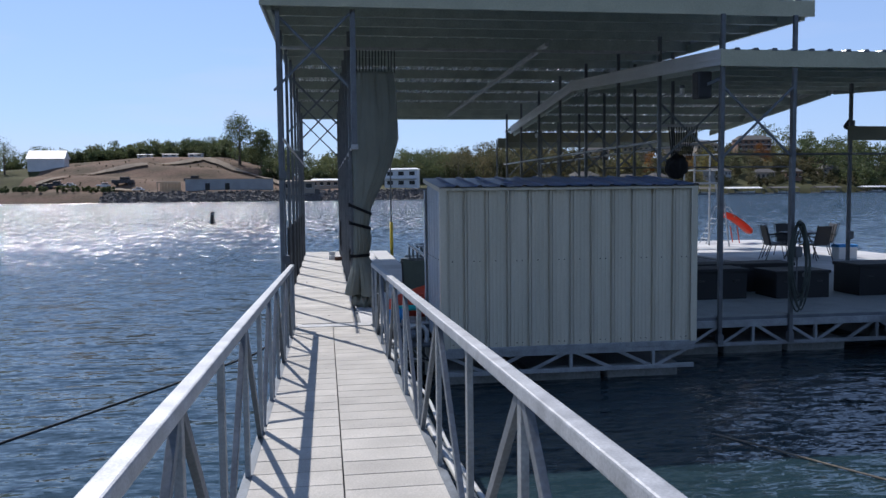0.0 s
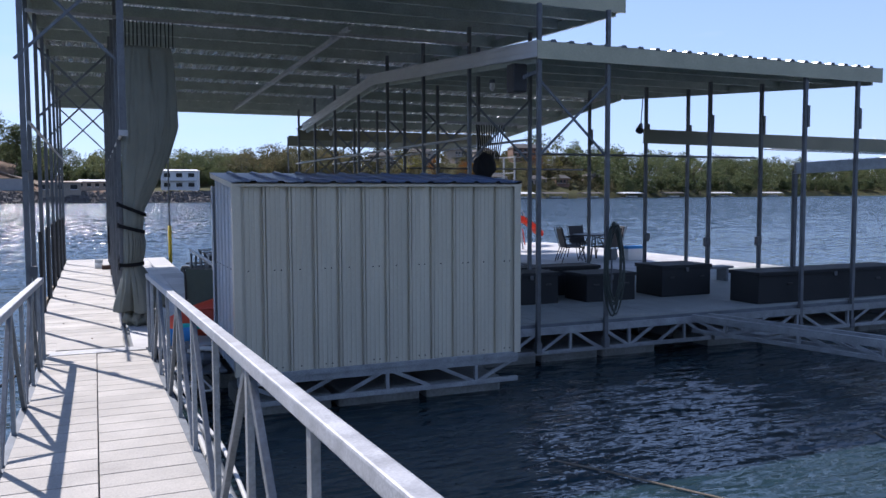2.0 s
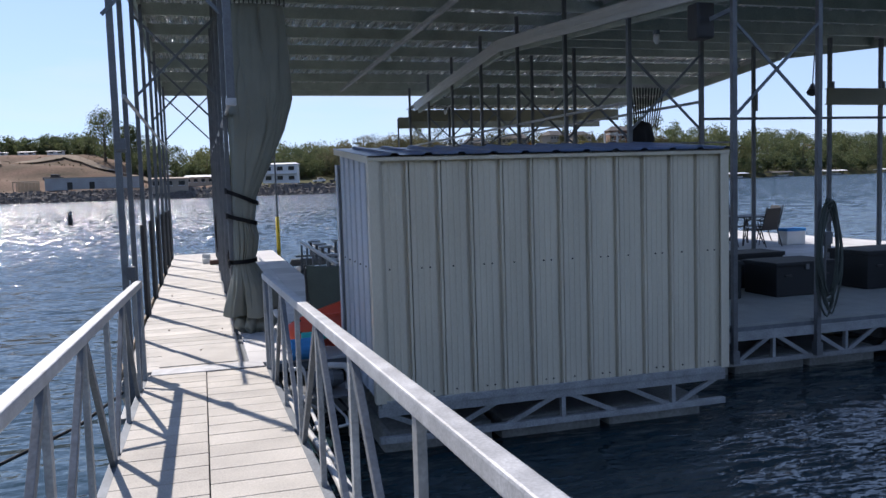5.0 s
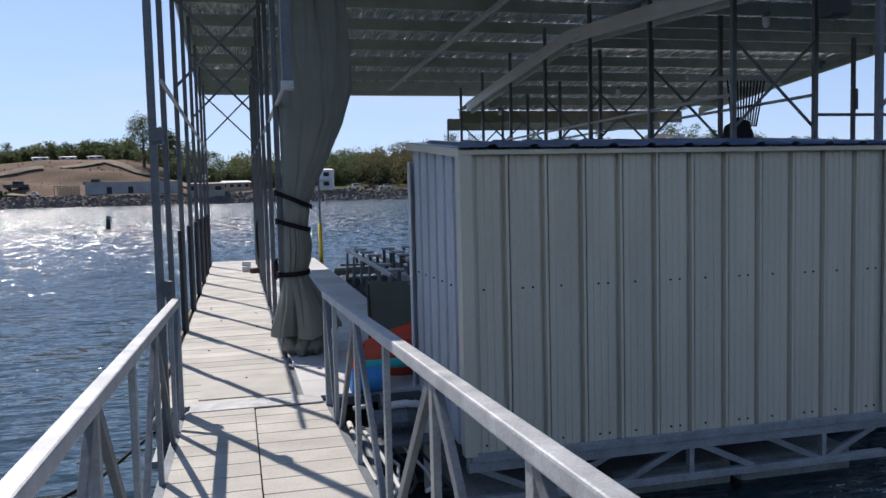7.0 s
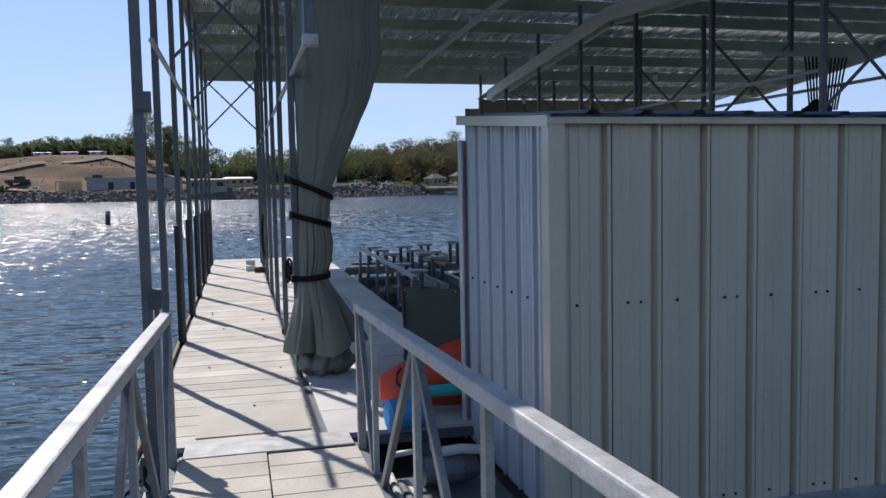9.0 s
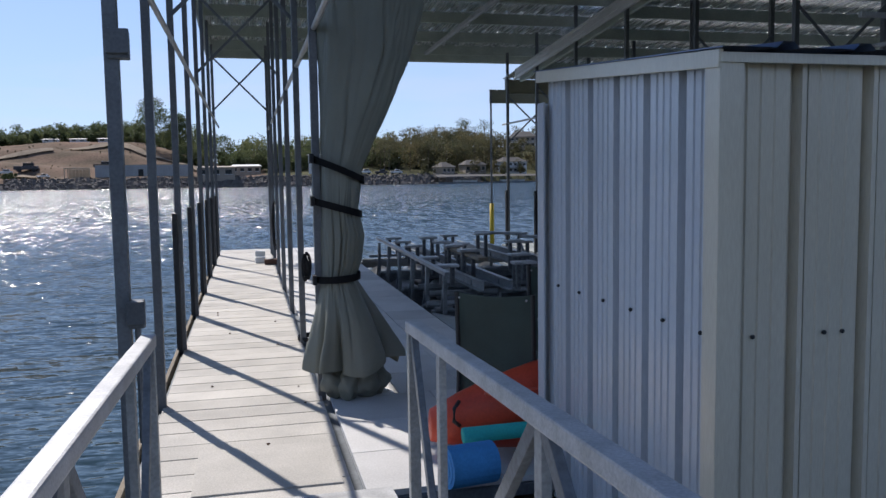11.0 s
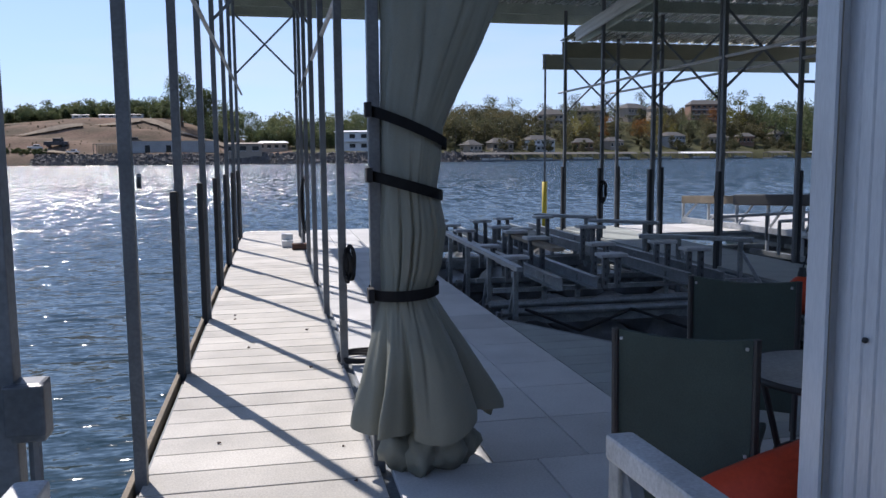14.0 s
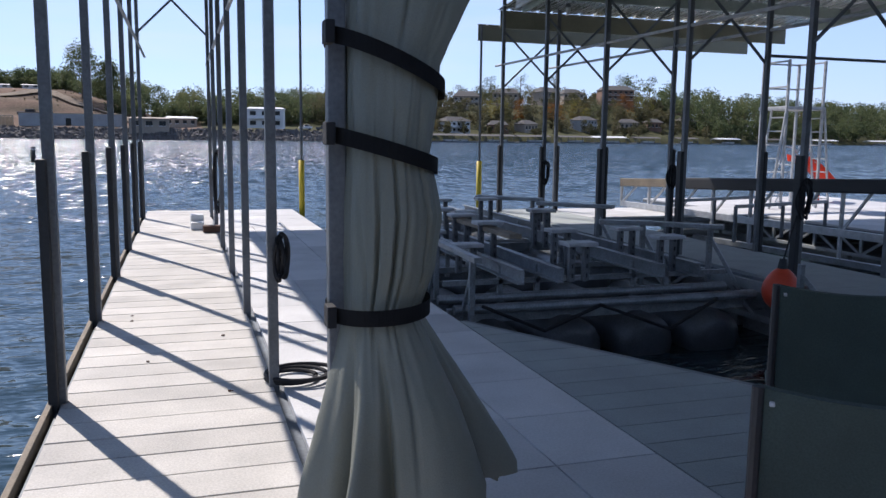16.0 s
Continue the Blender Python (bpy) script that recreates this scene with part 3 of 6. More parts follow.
for y in (ROWS_Y[2], ROWS_Y[4], ROWS_Y[7]):
    bracing(LX, IX, y, 3.15, 4.3)
bracing(LX, IX, ROWS_Y[0], 3.45, 4.6)
for y in (11.75, 14.11, 16.2, 18.3, 20.4, 22.5, 24.6, 26.6):
    bracing(MX, NX, y, 2.45, 3.55)

# level tubes under the roof, along the walkway
for x, y0, y1, z in ((LX + 0.05, 13.3, 28.0, 2.84), (IX + 0.01, 12.05, 27.6, 2.70)):
    solo("level_tube", tube([(x, y0, z), (x, y1, z + 0.05)], 0.022), GALV_RAIL, "thin pale steel tube running level along the walkway posts", "tube", "level tubes")
s = thing("hanging_post", (IX, 12.05, 2.62), "short galvanised post hanging from the roof edge over the gangway end", "post")
part("shaft", span((IX, 12.05, 2.62), (IX, 12.05, 4.62), 0.08, 0.08, 0.006), GALV, s)
part("bracket", box((IX, 12.05, 2.64), (0.1, 0.1, 0.07), 0.004), GALV_RAIL, s)


def side_truss(name, p, q, top, bottom, group="dock frame trusses"):
    """The frame under a dock's edge: two chords with uprights and slanting struts."""
    p, q = Vector((*p, 0)), Vector((*q, 0))
    t = thing(name, (*p.xy, bottom), "pale galvanised frame truss under the dock edge", "truss", group)
    up, dn = Vector((0, 0, top)), Vector((0, 0, bottom))
    part("top_chord", span(p + up, q + up, 0.06, 0.11, 0.005), GALV_TRUSS, t)
    part("bottom_chord", span(p + dn, q + dn, 0.06, 0.06, 0.005), GALV_TRUSS, t)
    n = max(1, round((q - p).length / 1.15))
    for i in range(n):
        a, b = p + (q - p) * (i / n), p + (q - p) * ((i + 1) / n)
        m = (a + b) / 2
        part("strut", span(a + dn if i % 2 else a + up, m + up if i % 2 else m + dn, 0.03, 0.045), GALV_TRUSS, t)
        part("upright", span(m + dn, m + up, 0.04, 0.05), GALV_TRUSS, t)
        part("strut", span(m + dn if i % 2 == 0 else m + up, b + up if i % 2 == 0 else b + dn, 0.03, 0.045), GALV_TRUSS, t)
    return t


def deck_slab(name, x0, x1, y0, y1, label):
    return solo(name, box(((x0 + x1) / 2, (y0 + y1) / 2, DZ - 0.065), (x1 - x0, y1 - y0, 0.06)), STEEL_DARK, label, "deck", kind="structure", base=((x0 + x1) / 2, (y0 + y1) / 2, DZ))


def panels(deck, x0, x1, y0, y1, sx, sy, mat, gap=0.008):
    nx, ny = max(1, round((x1 - x0) / sx)), max(1, round((y1 - y0) / sy))
    wx, wy = (x1 - x0) / nx, (y1 - y0) / ny
    me = mesh_of(box((0, 0, 0), (wx - gap, wy - gap, 0.034), 0.003), "panel", mat)
    for i in range(nx):
        for j in range(ny):
            c = (x0 + (i + 0.5) * wx, y0 + (j + 0.5) * wy, DZ - 0.017 + random.uniform(-0.0015, 0.0015))
            piece("deck_panel" if sy > 0.4 else "plank", me, deck, c)


walkway = deck_slab("floor_walkway", LX - 0.02, IX + 0.03, 12.1, FAR, "grey plank walkway floor of the dock")
landing = deck_slab("floor_landing", IX + 0.03, 5.0, 12.1, 14.0, "grey panel floor of the dock landing")
finger = deck_slab("floor_finger", IX + 0.03, 2.06, 14.0, FAR, "grey panel floor beside the boat slip")
front = deck_slab("floor_front", 5.0, 9.3, 11.8, 15.2, "grey panel floor of the shaded dock")
middle = deck_slab("floor_middle", 5.95, 7.25, 15.2, 27.0, "grey floor of the dock between two slips")
right_dock = deck_slab("floor_right", 9.3, 16.5, 11.8, 17.5, "grey floor of the dock's far side")
far_dock = deck_slab("floor_far", 11.0, 16.5, 17.5, 29.4, "sunlit pale floor of the swim platform")
end_dock = deck_slab("floor_end", 7.25, 11.0, 25.1, 27.0, "sunlit pale floor at the end of the second slip")
gus = bmesh.new()
gv = [gus.verts.new((x, y, z)) for z in (-0.09, -0.04) for x, y in ((2.05, 14.0), (3.95, 14.0), (2.05, 17.5))]
gus.faces.new(gv[:3][::-1]), gus.faces.new(gv[3:])
for i in range(3):
    gus.faces.new((gv[i], gv[(i + 1) % 3], gv[3 + (i + 1) % 3], gv[3 + i]))
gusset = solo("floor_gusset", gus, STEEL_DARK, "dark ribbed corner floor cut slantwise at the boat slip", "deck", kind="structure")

for f, args in ((side_truss, ("dock_truss", (1.5, 10.56), (5.02, 10.56), -0.2, -0.47)), (side_truss, ("dock_truss", (5.0, 11.8), (9.26, 11.8), -0.14, -0.46)),
                (side_truss, ("dock_truss", (9.3, 11.75), (16.5, 11.75), -0.14, -0.46)), (side_truss, ("dock_truss", (2.08, 17.5), (2.08, 27.8), -0.12, -0.46)),
                (side_truss, ("dock_truss", (5.93, 15.2), (5.93, 27.0), -0.12, -0.46)), (side_truss, ("dock_truss", (-0.74, 12.1), (-0.74, 27.8), -0.17, -0.46)),
                (side_truss, ("dock_truss", (7.27, 15.2), (7.27, 25.1), -0.12, -0.46)), (side_truss, ("dock_truss", (10.98, 17.5), (10.98, 25.1), -0.12, -0.46)), (side_truss, ("finger_truss", (8.84, 11.72), (10.3, 6.0), -0.10, -0.30)), (side_truss, ("finger_truss", (9.16, 11.72), (10.62, 6.1), -0.10, -0.30))):
    f(*args)
def float_row(x0, x1, y0, y1):
    """A row of encased floats under a stretch of dock."""
    f = thing("float_row", ((x0 + x1) / 2, (y0 + y1) / 2, -0.83), "row of grey encased foam floats under the dock", "float", "dock floats")
    nx, ny = max(1, round((x1 - x0) / 1.2)), max(1, round((y1 - y0) / 1.2))
    for i in range(nx):
        for j in range(ny):
            c = (x0 + (i + 0.5) * (x1 - x0) / nx, y0 + (j + 0.5) * (y1 - y0) / ny, -0.65)
            part("float_block", box(c, ((x1 - x0) / nx - 0.08, (y1 - y0) / ny - 0.08, 0.36), 0.05), FLOAT, f)


for r in ((1.55, 4.95, 10.75, 12.0), (5.1, 8.4, 12.0, 13.5), (9.4, 16.4, 12.0, 14.0), (-0.65, 2.0, 12.3, 13.5), (-0.65, 2.0, 14.5, 19.5), (-0.65, 2.0, 20.0, 27.5), (6.0, 7.2, 15.5, 26.5), (11.2, 16, 18, 29), (7.5, 10.8, 25.3, 26.8)):
    float_row(*r)
solo("edge_board", span((LX - 0.05, 12.1, -0.03), (LX - 0.05, FAR, -0.03), 0.03, 0.09, 0.004), TIMBER, "weathered brown edge board along the walkway", "trim", kind="structure")


def shed():
    x0, x1, y0, y1, zb = 1.52, 5.0, 10.55, 12.2, -0.13
    zf, zk = 2.01, 2.15
    s = thing("storage_shed", ((x0 + x1) / 2, y0, zb), "beige ribbed metal storage shed with a blue-grey sloping roof", "shed")
    def profile(length, n):
        w, out = length / n, [(0, 0)]
        fold = ((0.07, 0), (0.085, -0.035), (0.185, -0.035), (0.205, 0.012), (0.27, 0.012), (0.28, -0.03), (0.31, -0.03), (0.32, 0), (0.47, 0), (0.485, 0.006), (0.525, 0.006), (0.54, 0),
                (0.66, 0), (0.675, 0.006), (0.715, 0.006), (0.73, 0), (0.85, 0), (0.865, 0.006), (0.905, 0.006), (0.92, 0))
        for i in range(n + 1):
            out += [((i - 0.19 + f) * w, v) for f, v in fold if 0.02 < (i - 0.19 + f) * w < length - 0.02]
        return out + [(length, 0)]
    part("front_wall", ribbed(profile(x1 - x0, 12), (x0, y0, zf - 0.02), (1, 0, 0), (0, -1, 0), (0, 0, -1), zf - zb - 0.02), BEIGE, s)
    for x, o in ((x0, -1), (x1, 1)):
        wall = ribbed(profile(y1 - y0, 6), (x, y0, zf), (0, 1, 0), (o, 0, 0), (0, 0, -1), zf - zb)
        for v in wall.verts:
            if v.co.z > 1:
                v.co.z += (v.co.y - y0) * (zk - zf) / (y1 - y0)
        # side walls and back corner trims carry the sky's blue as base colour
        part("side_wall", wall, SKYLIT_PANEL, s, "ribbed side wall with the sky's pale blue in its colour")
    part("back_wall", ribbed(profile(x1 - x0, 12), (x0, y1, zk - 0.02), (1, 0, 0), (0, 1, 0), (0, 0, -1), zk - zb), BEIGE, s)
    for x in (x0, x1):
        for y in (y0, y1):
            b = span((x - 0.040 * (1 if x == x0 else -1), y, zb), (x - 0.040 * (1 if x == x0 else -1), y, zf - 0.01), 0.012, 0.09, 0.002)
            span((x, y - 0.040 * (1 if y == y0 else -1), zb), (x, y - 0.040 * (1 if y == y0 else -1), zf - 0.01), 0.09, 0.012, 0.002, b)
            part("corner_trim", b, BEIGE if y == y0 else SKYLIT_PANEL, s)
        part("rake_trim", span((x - 0.046 * (1 if x == x0 else -1), y0 - 0.05, zf - 0.02), (x - 0.046 * (1 if x == x0 else -1), y1 + 0.04, zk - 0.01), 0.016, 0.06, 0.003), BEIGE, s)
    prof, u = [], 0.0
    w = x1 - x0 + 0.12
    for i in range(12):
        u = i * w / 12
        prof += [(u, 0), (u + 0.2, 0), (u + 0.225, 0.02), (u + 0.265, 0.02), (u + 0.288, 0)]
    prof.append((w, 0))
    a, b = Vector((x0 - 0.06, y0 - 0.08, zf + 0.015)), Vector((x0 - 0.06, y1 + 0.06, zk + 0.025))
    d = (b - a).normalized()
    part("roof", ribbed(prof, a, (1, 0, 0), Vector((1, 0, 0)).cross(d), d, (b - a).length), SHED_ROOF, s, "blue-grey ribbed shed roof")
    part("eave_trim", span((x0 - 0.05, y0 - 0.048, zf - 0.016), (x1 + 0.05, y0 - 0.048, zf - 0.016), 0.012, 0.034, 0.002), BEIGE, s)
    part("base_rail", span((x0, y0 - 0.012, zb - 0.02), (x1, y0 - 0.012, zb - 0.02), 0.05, 0.06, 0.004), GALV_TRUSS, s)
    dot = bmesh.new()
    bmesh.ops.create_uvsphere(dot, u_segments=6, v_segments=4, radius=0.009)
    me = mesh_of(dot, "screw", RUBBER)
    for i in range(12):
        for z in (1.04, -0.07):
            piece("screw", me, s, (x0 + (i + 0.42) * (x1 - x0) / 12, y0 - 0.006, z))
            if i % 2:
                piece("screw", me, s, (x0 + (i + 0.68) * (x1 - x0) / 12, y0 - 0.006, z))
    for i in range(6):
        piece("screw", me, s, (x0 - 0.008, y0 + (i + 0.42) * (y1 - y0) / 6, 1.04))
    return s


shed()


FLAPS = [(math.radians(d), w, h) for d, w, h in ((182, 0.20, 0.10), (210, 0.09, -0.20), (229, 0.10, 0.17), (246, 0.06, -0.18), (286, 0.36, 0.07), (327, 0.12, -0.28), (350, 0.17, 0.15), (35, 0.16, -0.2), (80, 0.3, 0.12), (125, 0.14, -0.2))]
CREASES = [(math.radians(d), w, h) for d, w, h in ((214, 0.05, -0.07), (232, 0.03, -0.10), (246, 0.022, -0.12), (258, 0.03, -0.15), (268, 0.022, -0.11), (279, 0.05, -0.13), (306, 0.035, -0.07), (326, 0.03, -0.08))]


def curtain():
    """A tall canvas boat curtain, gathered round the post and strapped."""
    c = thing("gathered_curtain", (0.62, 14.1, 0), "grey-green canvas curtain gathered and strapped to a dock post", "curtain")
    # height, left, right, half depth, fold depth
    levels = [(4.02, 0.49, 1.20, 0.16, 0.05), (3.8, 0.49, 1.22, 0.18, 0.06), (3.4, 0.49, 1.25, 0.20, 0.06), (2.9, 0.49, 1.24, 0.21, 0.05), (2.5, 0.485, 1.14, 0.21, 0.045), (2.15, 0.48, 1.00, 0.20, 0.04), (1.85, 0.475, 0.85, 0.18, 0.03),
              (1.68, 0.47, 0.77, 0.17, 0.018), (1.55, 0.47, 0.76, 0.175, 0.025), (1.40, 0.47, 0.74, 0.17, 0.018), (1.2, 0.46, 0.78, 0.18, 0.03), (1.02, 0.46, 0.755, 0.18, 0.022), (0.89, 0.46, 0.71, 0.16, 0.015),
              (0.78, 0.44, 0.77, 0.19, 0.03), (0.6, 0.41, 0.87, 0.25, 0.035), (0.42, 0.38, 0.94, 0.28, 0.042), (0.27, 0.355, 0.99, 0.30, 0.045), (0.22, 0.35, 0.99, 0.30, 0.048)]
    seg = 220
    bm = bmesh.new()
    rings = []
    zs = []
    for a, b in zip(levels, levels[1:]):
        for k in range(4):
            f = k / 4
            zs.append(tuple(a[i] * (1 - f) + b[i] * f for i in range(5)))
    zs.append(levels[-1])
    for z, l, r, hd, fold in zs:
        ring = []
        for k in range(seg):
            a = 2 * math.pi * k / seg
            drift = 0.5 * math.sin(z * 1.3) + 0.35 * math.sin(z * 3.1)
            # few broad flaps below the lowest strap, narrow creases above it
            loose = min(1.0, max(0.0, (0.86 - z) / 0.55))
            flaps = sum(1.7 * h * math.exp(-(((a - a0 + 3 * math.pi) % (2 * math.pi) - math.pi) / w) ** 2) for a0, w, h in FLAPS)
            crease = sum(h * max(0.0, 0.5 + 2.4 * noise.noise((7.3 * i, 0.0, z * 1.3))) * math.exp(-(((a - a0 - 0.3 * drift - 0.5 * noise.noise((3.1 * i, 5.0, z * 0.9)) + 3 * math.pi) % (2 * math.pi) - math.pi) / w) ** 2) for i, (a0, w, h) in enumerate(CREASES))
            tight = 0.7 * noise.noise((2.4 * math.cos(a), 2.4 * math.sin(a), z * 0.9)) + 0.14 * noise.noise((8 * math.cos(a), 8 * math.sin(a), z * 1.6))
            pinch = 0.6 + 0.5 * min(1.0, max(0.0, z - 1.7) / 1.2) + 0.8 * math.exp(-((z - 1.02) / 0.16) ** 2) + 0.7 * math.exp(-((z - 1.95) / 0.2) ** 2)
            wrinkle = 0.03 * noise.noise((7 * math.cos(a), 7 * math.sin(a), z * 9)) * (1 - loose) + 0.012 * noise.noise((6 * math.cos(a), 6 * math.sin(a), z * 12))
            rad = 1 + (flaps + 0.05 * noise.noise((3 * math.cos(a), 3 * math.sin(a), z * 2))) * loose + (fold * tight / 0.25 + crease * pinch) * (1 - loose) + wrinkle
            ring.append(bm.verts.new(((l + r) / 2 + (r - l) / 2 * math.cos(a) * rad, 14.1 - 0.02 + hd * math.sin(a) * rad, z + (0.02 * math.sin(5 * a) + 0.09 * math.exp(-((a - 5.9) / 0.5) ** 2)) * max(0.0, (0.6 - z) / 0.38))))
        rings.append(ring)
    for a, b in zip(rings, rings[1:]):
        for k in range(seg):
            bm.faces.new((a[k], a[(k + 1) % seg], b[(k + 1) % seg], b[k]))
    bm.faces.new(rings[0])
    part("canvas", bm, CANVAS, c, smooth=True)
    # the bunched lower end
    for x, y, r in ((0.52, 14.02, 0.11), (0.63, 13.93, 0.09), (0.74, 13.98, 0.12), (0.86, 14.06, 0.10), (0.68, 14.16, 0.16)):
        b = bmesh.new()
        bmesh.ops.create_icosphere(b, subdivisions=3, radius=1)
        for v in b.verts:
            v.co *= 1 + 0.4 * noise.noise(v.co * 2.0 + Vector((x * 9, 0, 0))) + 0.12 * noise.noise(v.co * 6.0)
        bmesh.ops.transform(b, matrix=Matrix.Translation((x, y, 0.11)) @ Matrix.Diagonal((r * 0.85, r * 0.85, 0.11, 1)), verts=b.verts)
        part("bunched_hem", b, CANVAS, c, smooth=True)
    # straps, slanting
    for zl, zr, l, r in ((1.765, 1.60, 0.40, 0.79), (1.46, 1.355, 0.40, 0.768), (0.885, 0.905, 0.40, 0.745)):
        b = bmesh.new()
        lo, hi = [], []
        for k in range(48):
            a = 2 * math.pi * k / 48
            x = (l + r) / 2 + (r - l) / 2 * math.cos(a)
            z = zl + (zr - zl) * (x - l) / (r - l)
            y = 14.08 + 0.205 * math.sin(a)
            lo.append(b.verts.new((x, y, z - 0.026))), hi.append(b.verts.new((x, y, z + 0.026)))
        for k in range(48):
            b.faces.new((lo[k], lo[(k + 1) % 48], hi[(k + 1) % 48], hi[k]))
        bmesh.ops.solidify(b, geom=b.faces[:], thickness=0.006)
        part("strap", b, STRAP, c, "black webbing strap")
        part("buckle", box((l + 0.0, 14.0, zl), (0.03, 0.07, 0.07), 0.005), STRAP, c)
    for i in range(14):
        x = 0.52 + i * 0.054
        part("hook", tube([(x, 14.08, 4.40), (x + random.uniform(-0.01, 0.01), 14.08, 4.02)], 0.009, 5), STRAP, c, "black curtain hanger cord")
    return c


curtain()
rod = thing("curtain_rail", (3, 14.08, 4.41), "long pale steel rail that carries the boat curtain", "rail")
part("rail", span((-0.7, 14.08, 4.42), (6.0, 14.08, 4.42), 0.05, 0.05, 0.005), GALV_RAIL, rod)

# ---- fittings on the posts and under the roofs ----
for x, z in ((MX, 2.85), (NX, 2.85)):
    solo("level_tube", tube([(x, 14.1, z), (x, 27.0, z + 0.04)], 0.022), GALV_RAIL, "thin pale steel tube running level along the dock posts", "tube", "level tubes")
b = thing("roof_tie", (4.0, 20.0, 4.5), "long pale steel tie running under the high roof", "tie bar")
part("tie", span((3.95, 14.2, 4.56), (4.05, 26.6, 4.48), 0.07, 0.07, 0.006), GALV_RAIL, b)
for y, z in ((20.4, 2.55), (14.11, 2.6)):
    solo("cross_tube", tube([(NX, y, z), (RX, y, z)], 0.02), GALV, "thin steel tube spanning between dock posts", "tube", "cross tubes")


def electric_box(x, y, z, w, h, conduit=True):
    e = thing("electric_box", (x, y, z - h / 2), "small grey outdoor electric box fixed to a dock post", "electric box", "electric boxes")
    part("body", box((x, y, z), (w, 0.075, h), 0.008), GALV, e)
    part("lid", box((x, y - 0.045, z + 0.01), (w + 0.012, 0.018, h * 0.85), 0.005), GALV, e)
    if conduit:
        part("conduit", tube([(x, y + 0.01, z - h / 2), (x, y + 0.01, z - h / 2 - 0.55)], 0.014, 8), GALV, e)


electric_box(-0.575, 12.04, 1.0, 0.07, 0.13)
electric_box(-0.60, 12.04, 2.23, 0.09, 0.13, False)
for x, y in ((10.87, 15.60), (10.72, 13.58), (11.76, 13.35), (7.27, 11.70)):
    electric_box(x, y, 0.97, 0.10, 0.17)


def bulb_lamp(x, y, z):
    b = thing("jar_lamp", (x, y, z), "small unlit glass jar lamp hanging under the roof", "lamp", "jar lamps")
    part("cap", tube([(x, y, z + 0.12), (x, y, z + 0.06)], [0.045, 0.05], 10), STEEL_DARK, b)
    part("glass", tube([(x, y, z + 0.06), (x, y, z - 0.02), (x, y, z - 0.07)], [0.04, 0.045, 0.02], 10), BOX_WHITE, b, "frosted glass jar", smooth=True)


for x, y, z in ((6.6, 25.0, 3.72), (6.4, 14.0, 3.72), (8.5, 22.2, 3.9)):
    bulb_lamp(x, y, z)
sp = thing("loudspeaker", (5.93, 12.25, 3.4), "black outdoor loudspeaker under the low roof corner", "loudspeaker")
part("cabinet", box((5.93, 12.25, 3.6), (0.24, 0.22, 0.42), 0.03), PLASTIC_DARK, sp)
part("bracket", span((5.96, 12.1, 3.6), (6.02, 11.8, 3.65), 0.03, 0.05), STEEL_DARK, sp)
fl = thing("flood_lamp", (9.4, 12.3, 3.6), "small dark flood lamp under the low roof edge", "lamp")
part("head", tube([(12.2, 17.6, 3.55), (12.1, 17.5, 3.45), (12.05, 17.45, 3.38)], [0.04, 0.07, 0.1], 10), PLASTIC_DARK, fl)
part("arm", tube([(12.2, 17.6, 3.55), (12.25, 17.6, 4.2)], 0.012, 6), STEEL_DARK, fl)


def coil(name, label, c, r, h, turns, mat, thick=0.012, lean=0.0):
    """Loops of line hanging from a post or lying on the deck."""
    ob = thing(name, c, label, "rope")
    for k in range(turns):
        pts = []
        rr, hh = r * random.uniform(0.8, 1.15), h * random.uniform(0.85, 1.1)
        dx, dy = random.uniform(-0.03, 0.03), random.uniform(-0.03, 0.03)
        for i in range(25):
            a = 2 * math.pi * i / 24
            pts.append((c[0] + dx + rr * math.sin(a), c[1] + dy + 0.02 * math.sin(3 * a + k) + lean * math.cos(a), c[2] + hh * (math.cos(a) - 1) + 0.01 * k))
        part("loop", tube(pts, thick, 6), mat, ob, smooth=True)
    return ob


coil("hose_coil", "grey-green garden hose coiled and hung on a dock post", (7.28, 11.66, 1.38), 0.13, 0.62, 9, HOSE, 0.013)
coil("rope_coil", "black dock rope looped on an inner walkway post", (0.48, 16.13, 0.87), 0.028, 0.13, 4, ROPE, 0.011)
coil("rope_coil", "black dock rope looped on a far walkway post", (0.46, 24.3, 1.2), 0.05, 0.45, 4, ROPE, 0.012)
for k in range(3):
    pts = [(0.55 + (0.15 + 0.03 * k) * math.cos(a) + 0.03 * k, 16.25 + (0.14 + 0.02 * k) * math.sin(a * (1.0)), 0.02 + 0.012 * k) for a in np.linspace(0, 6.0, 26)]
    solo("mooring_rope", tube(pts, 0.013, 6), ROPE, "loop of black mooring rope lying at a post foot", "rope", "ropes on the deck", smooth=True)
for k, (x, y) in enumerate(((6.02, 24.6), (6.02, 18.3), (7.2, 22.5))):
    coil("rope_coil", "black dock rope looped on a post beside the slip", (x, y - 0.06, 1.05), 0.06, 0.18, 4, ROPE, 0.013)

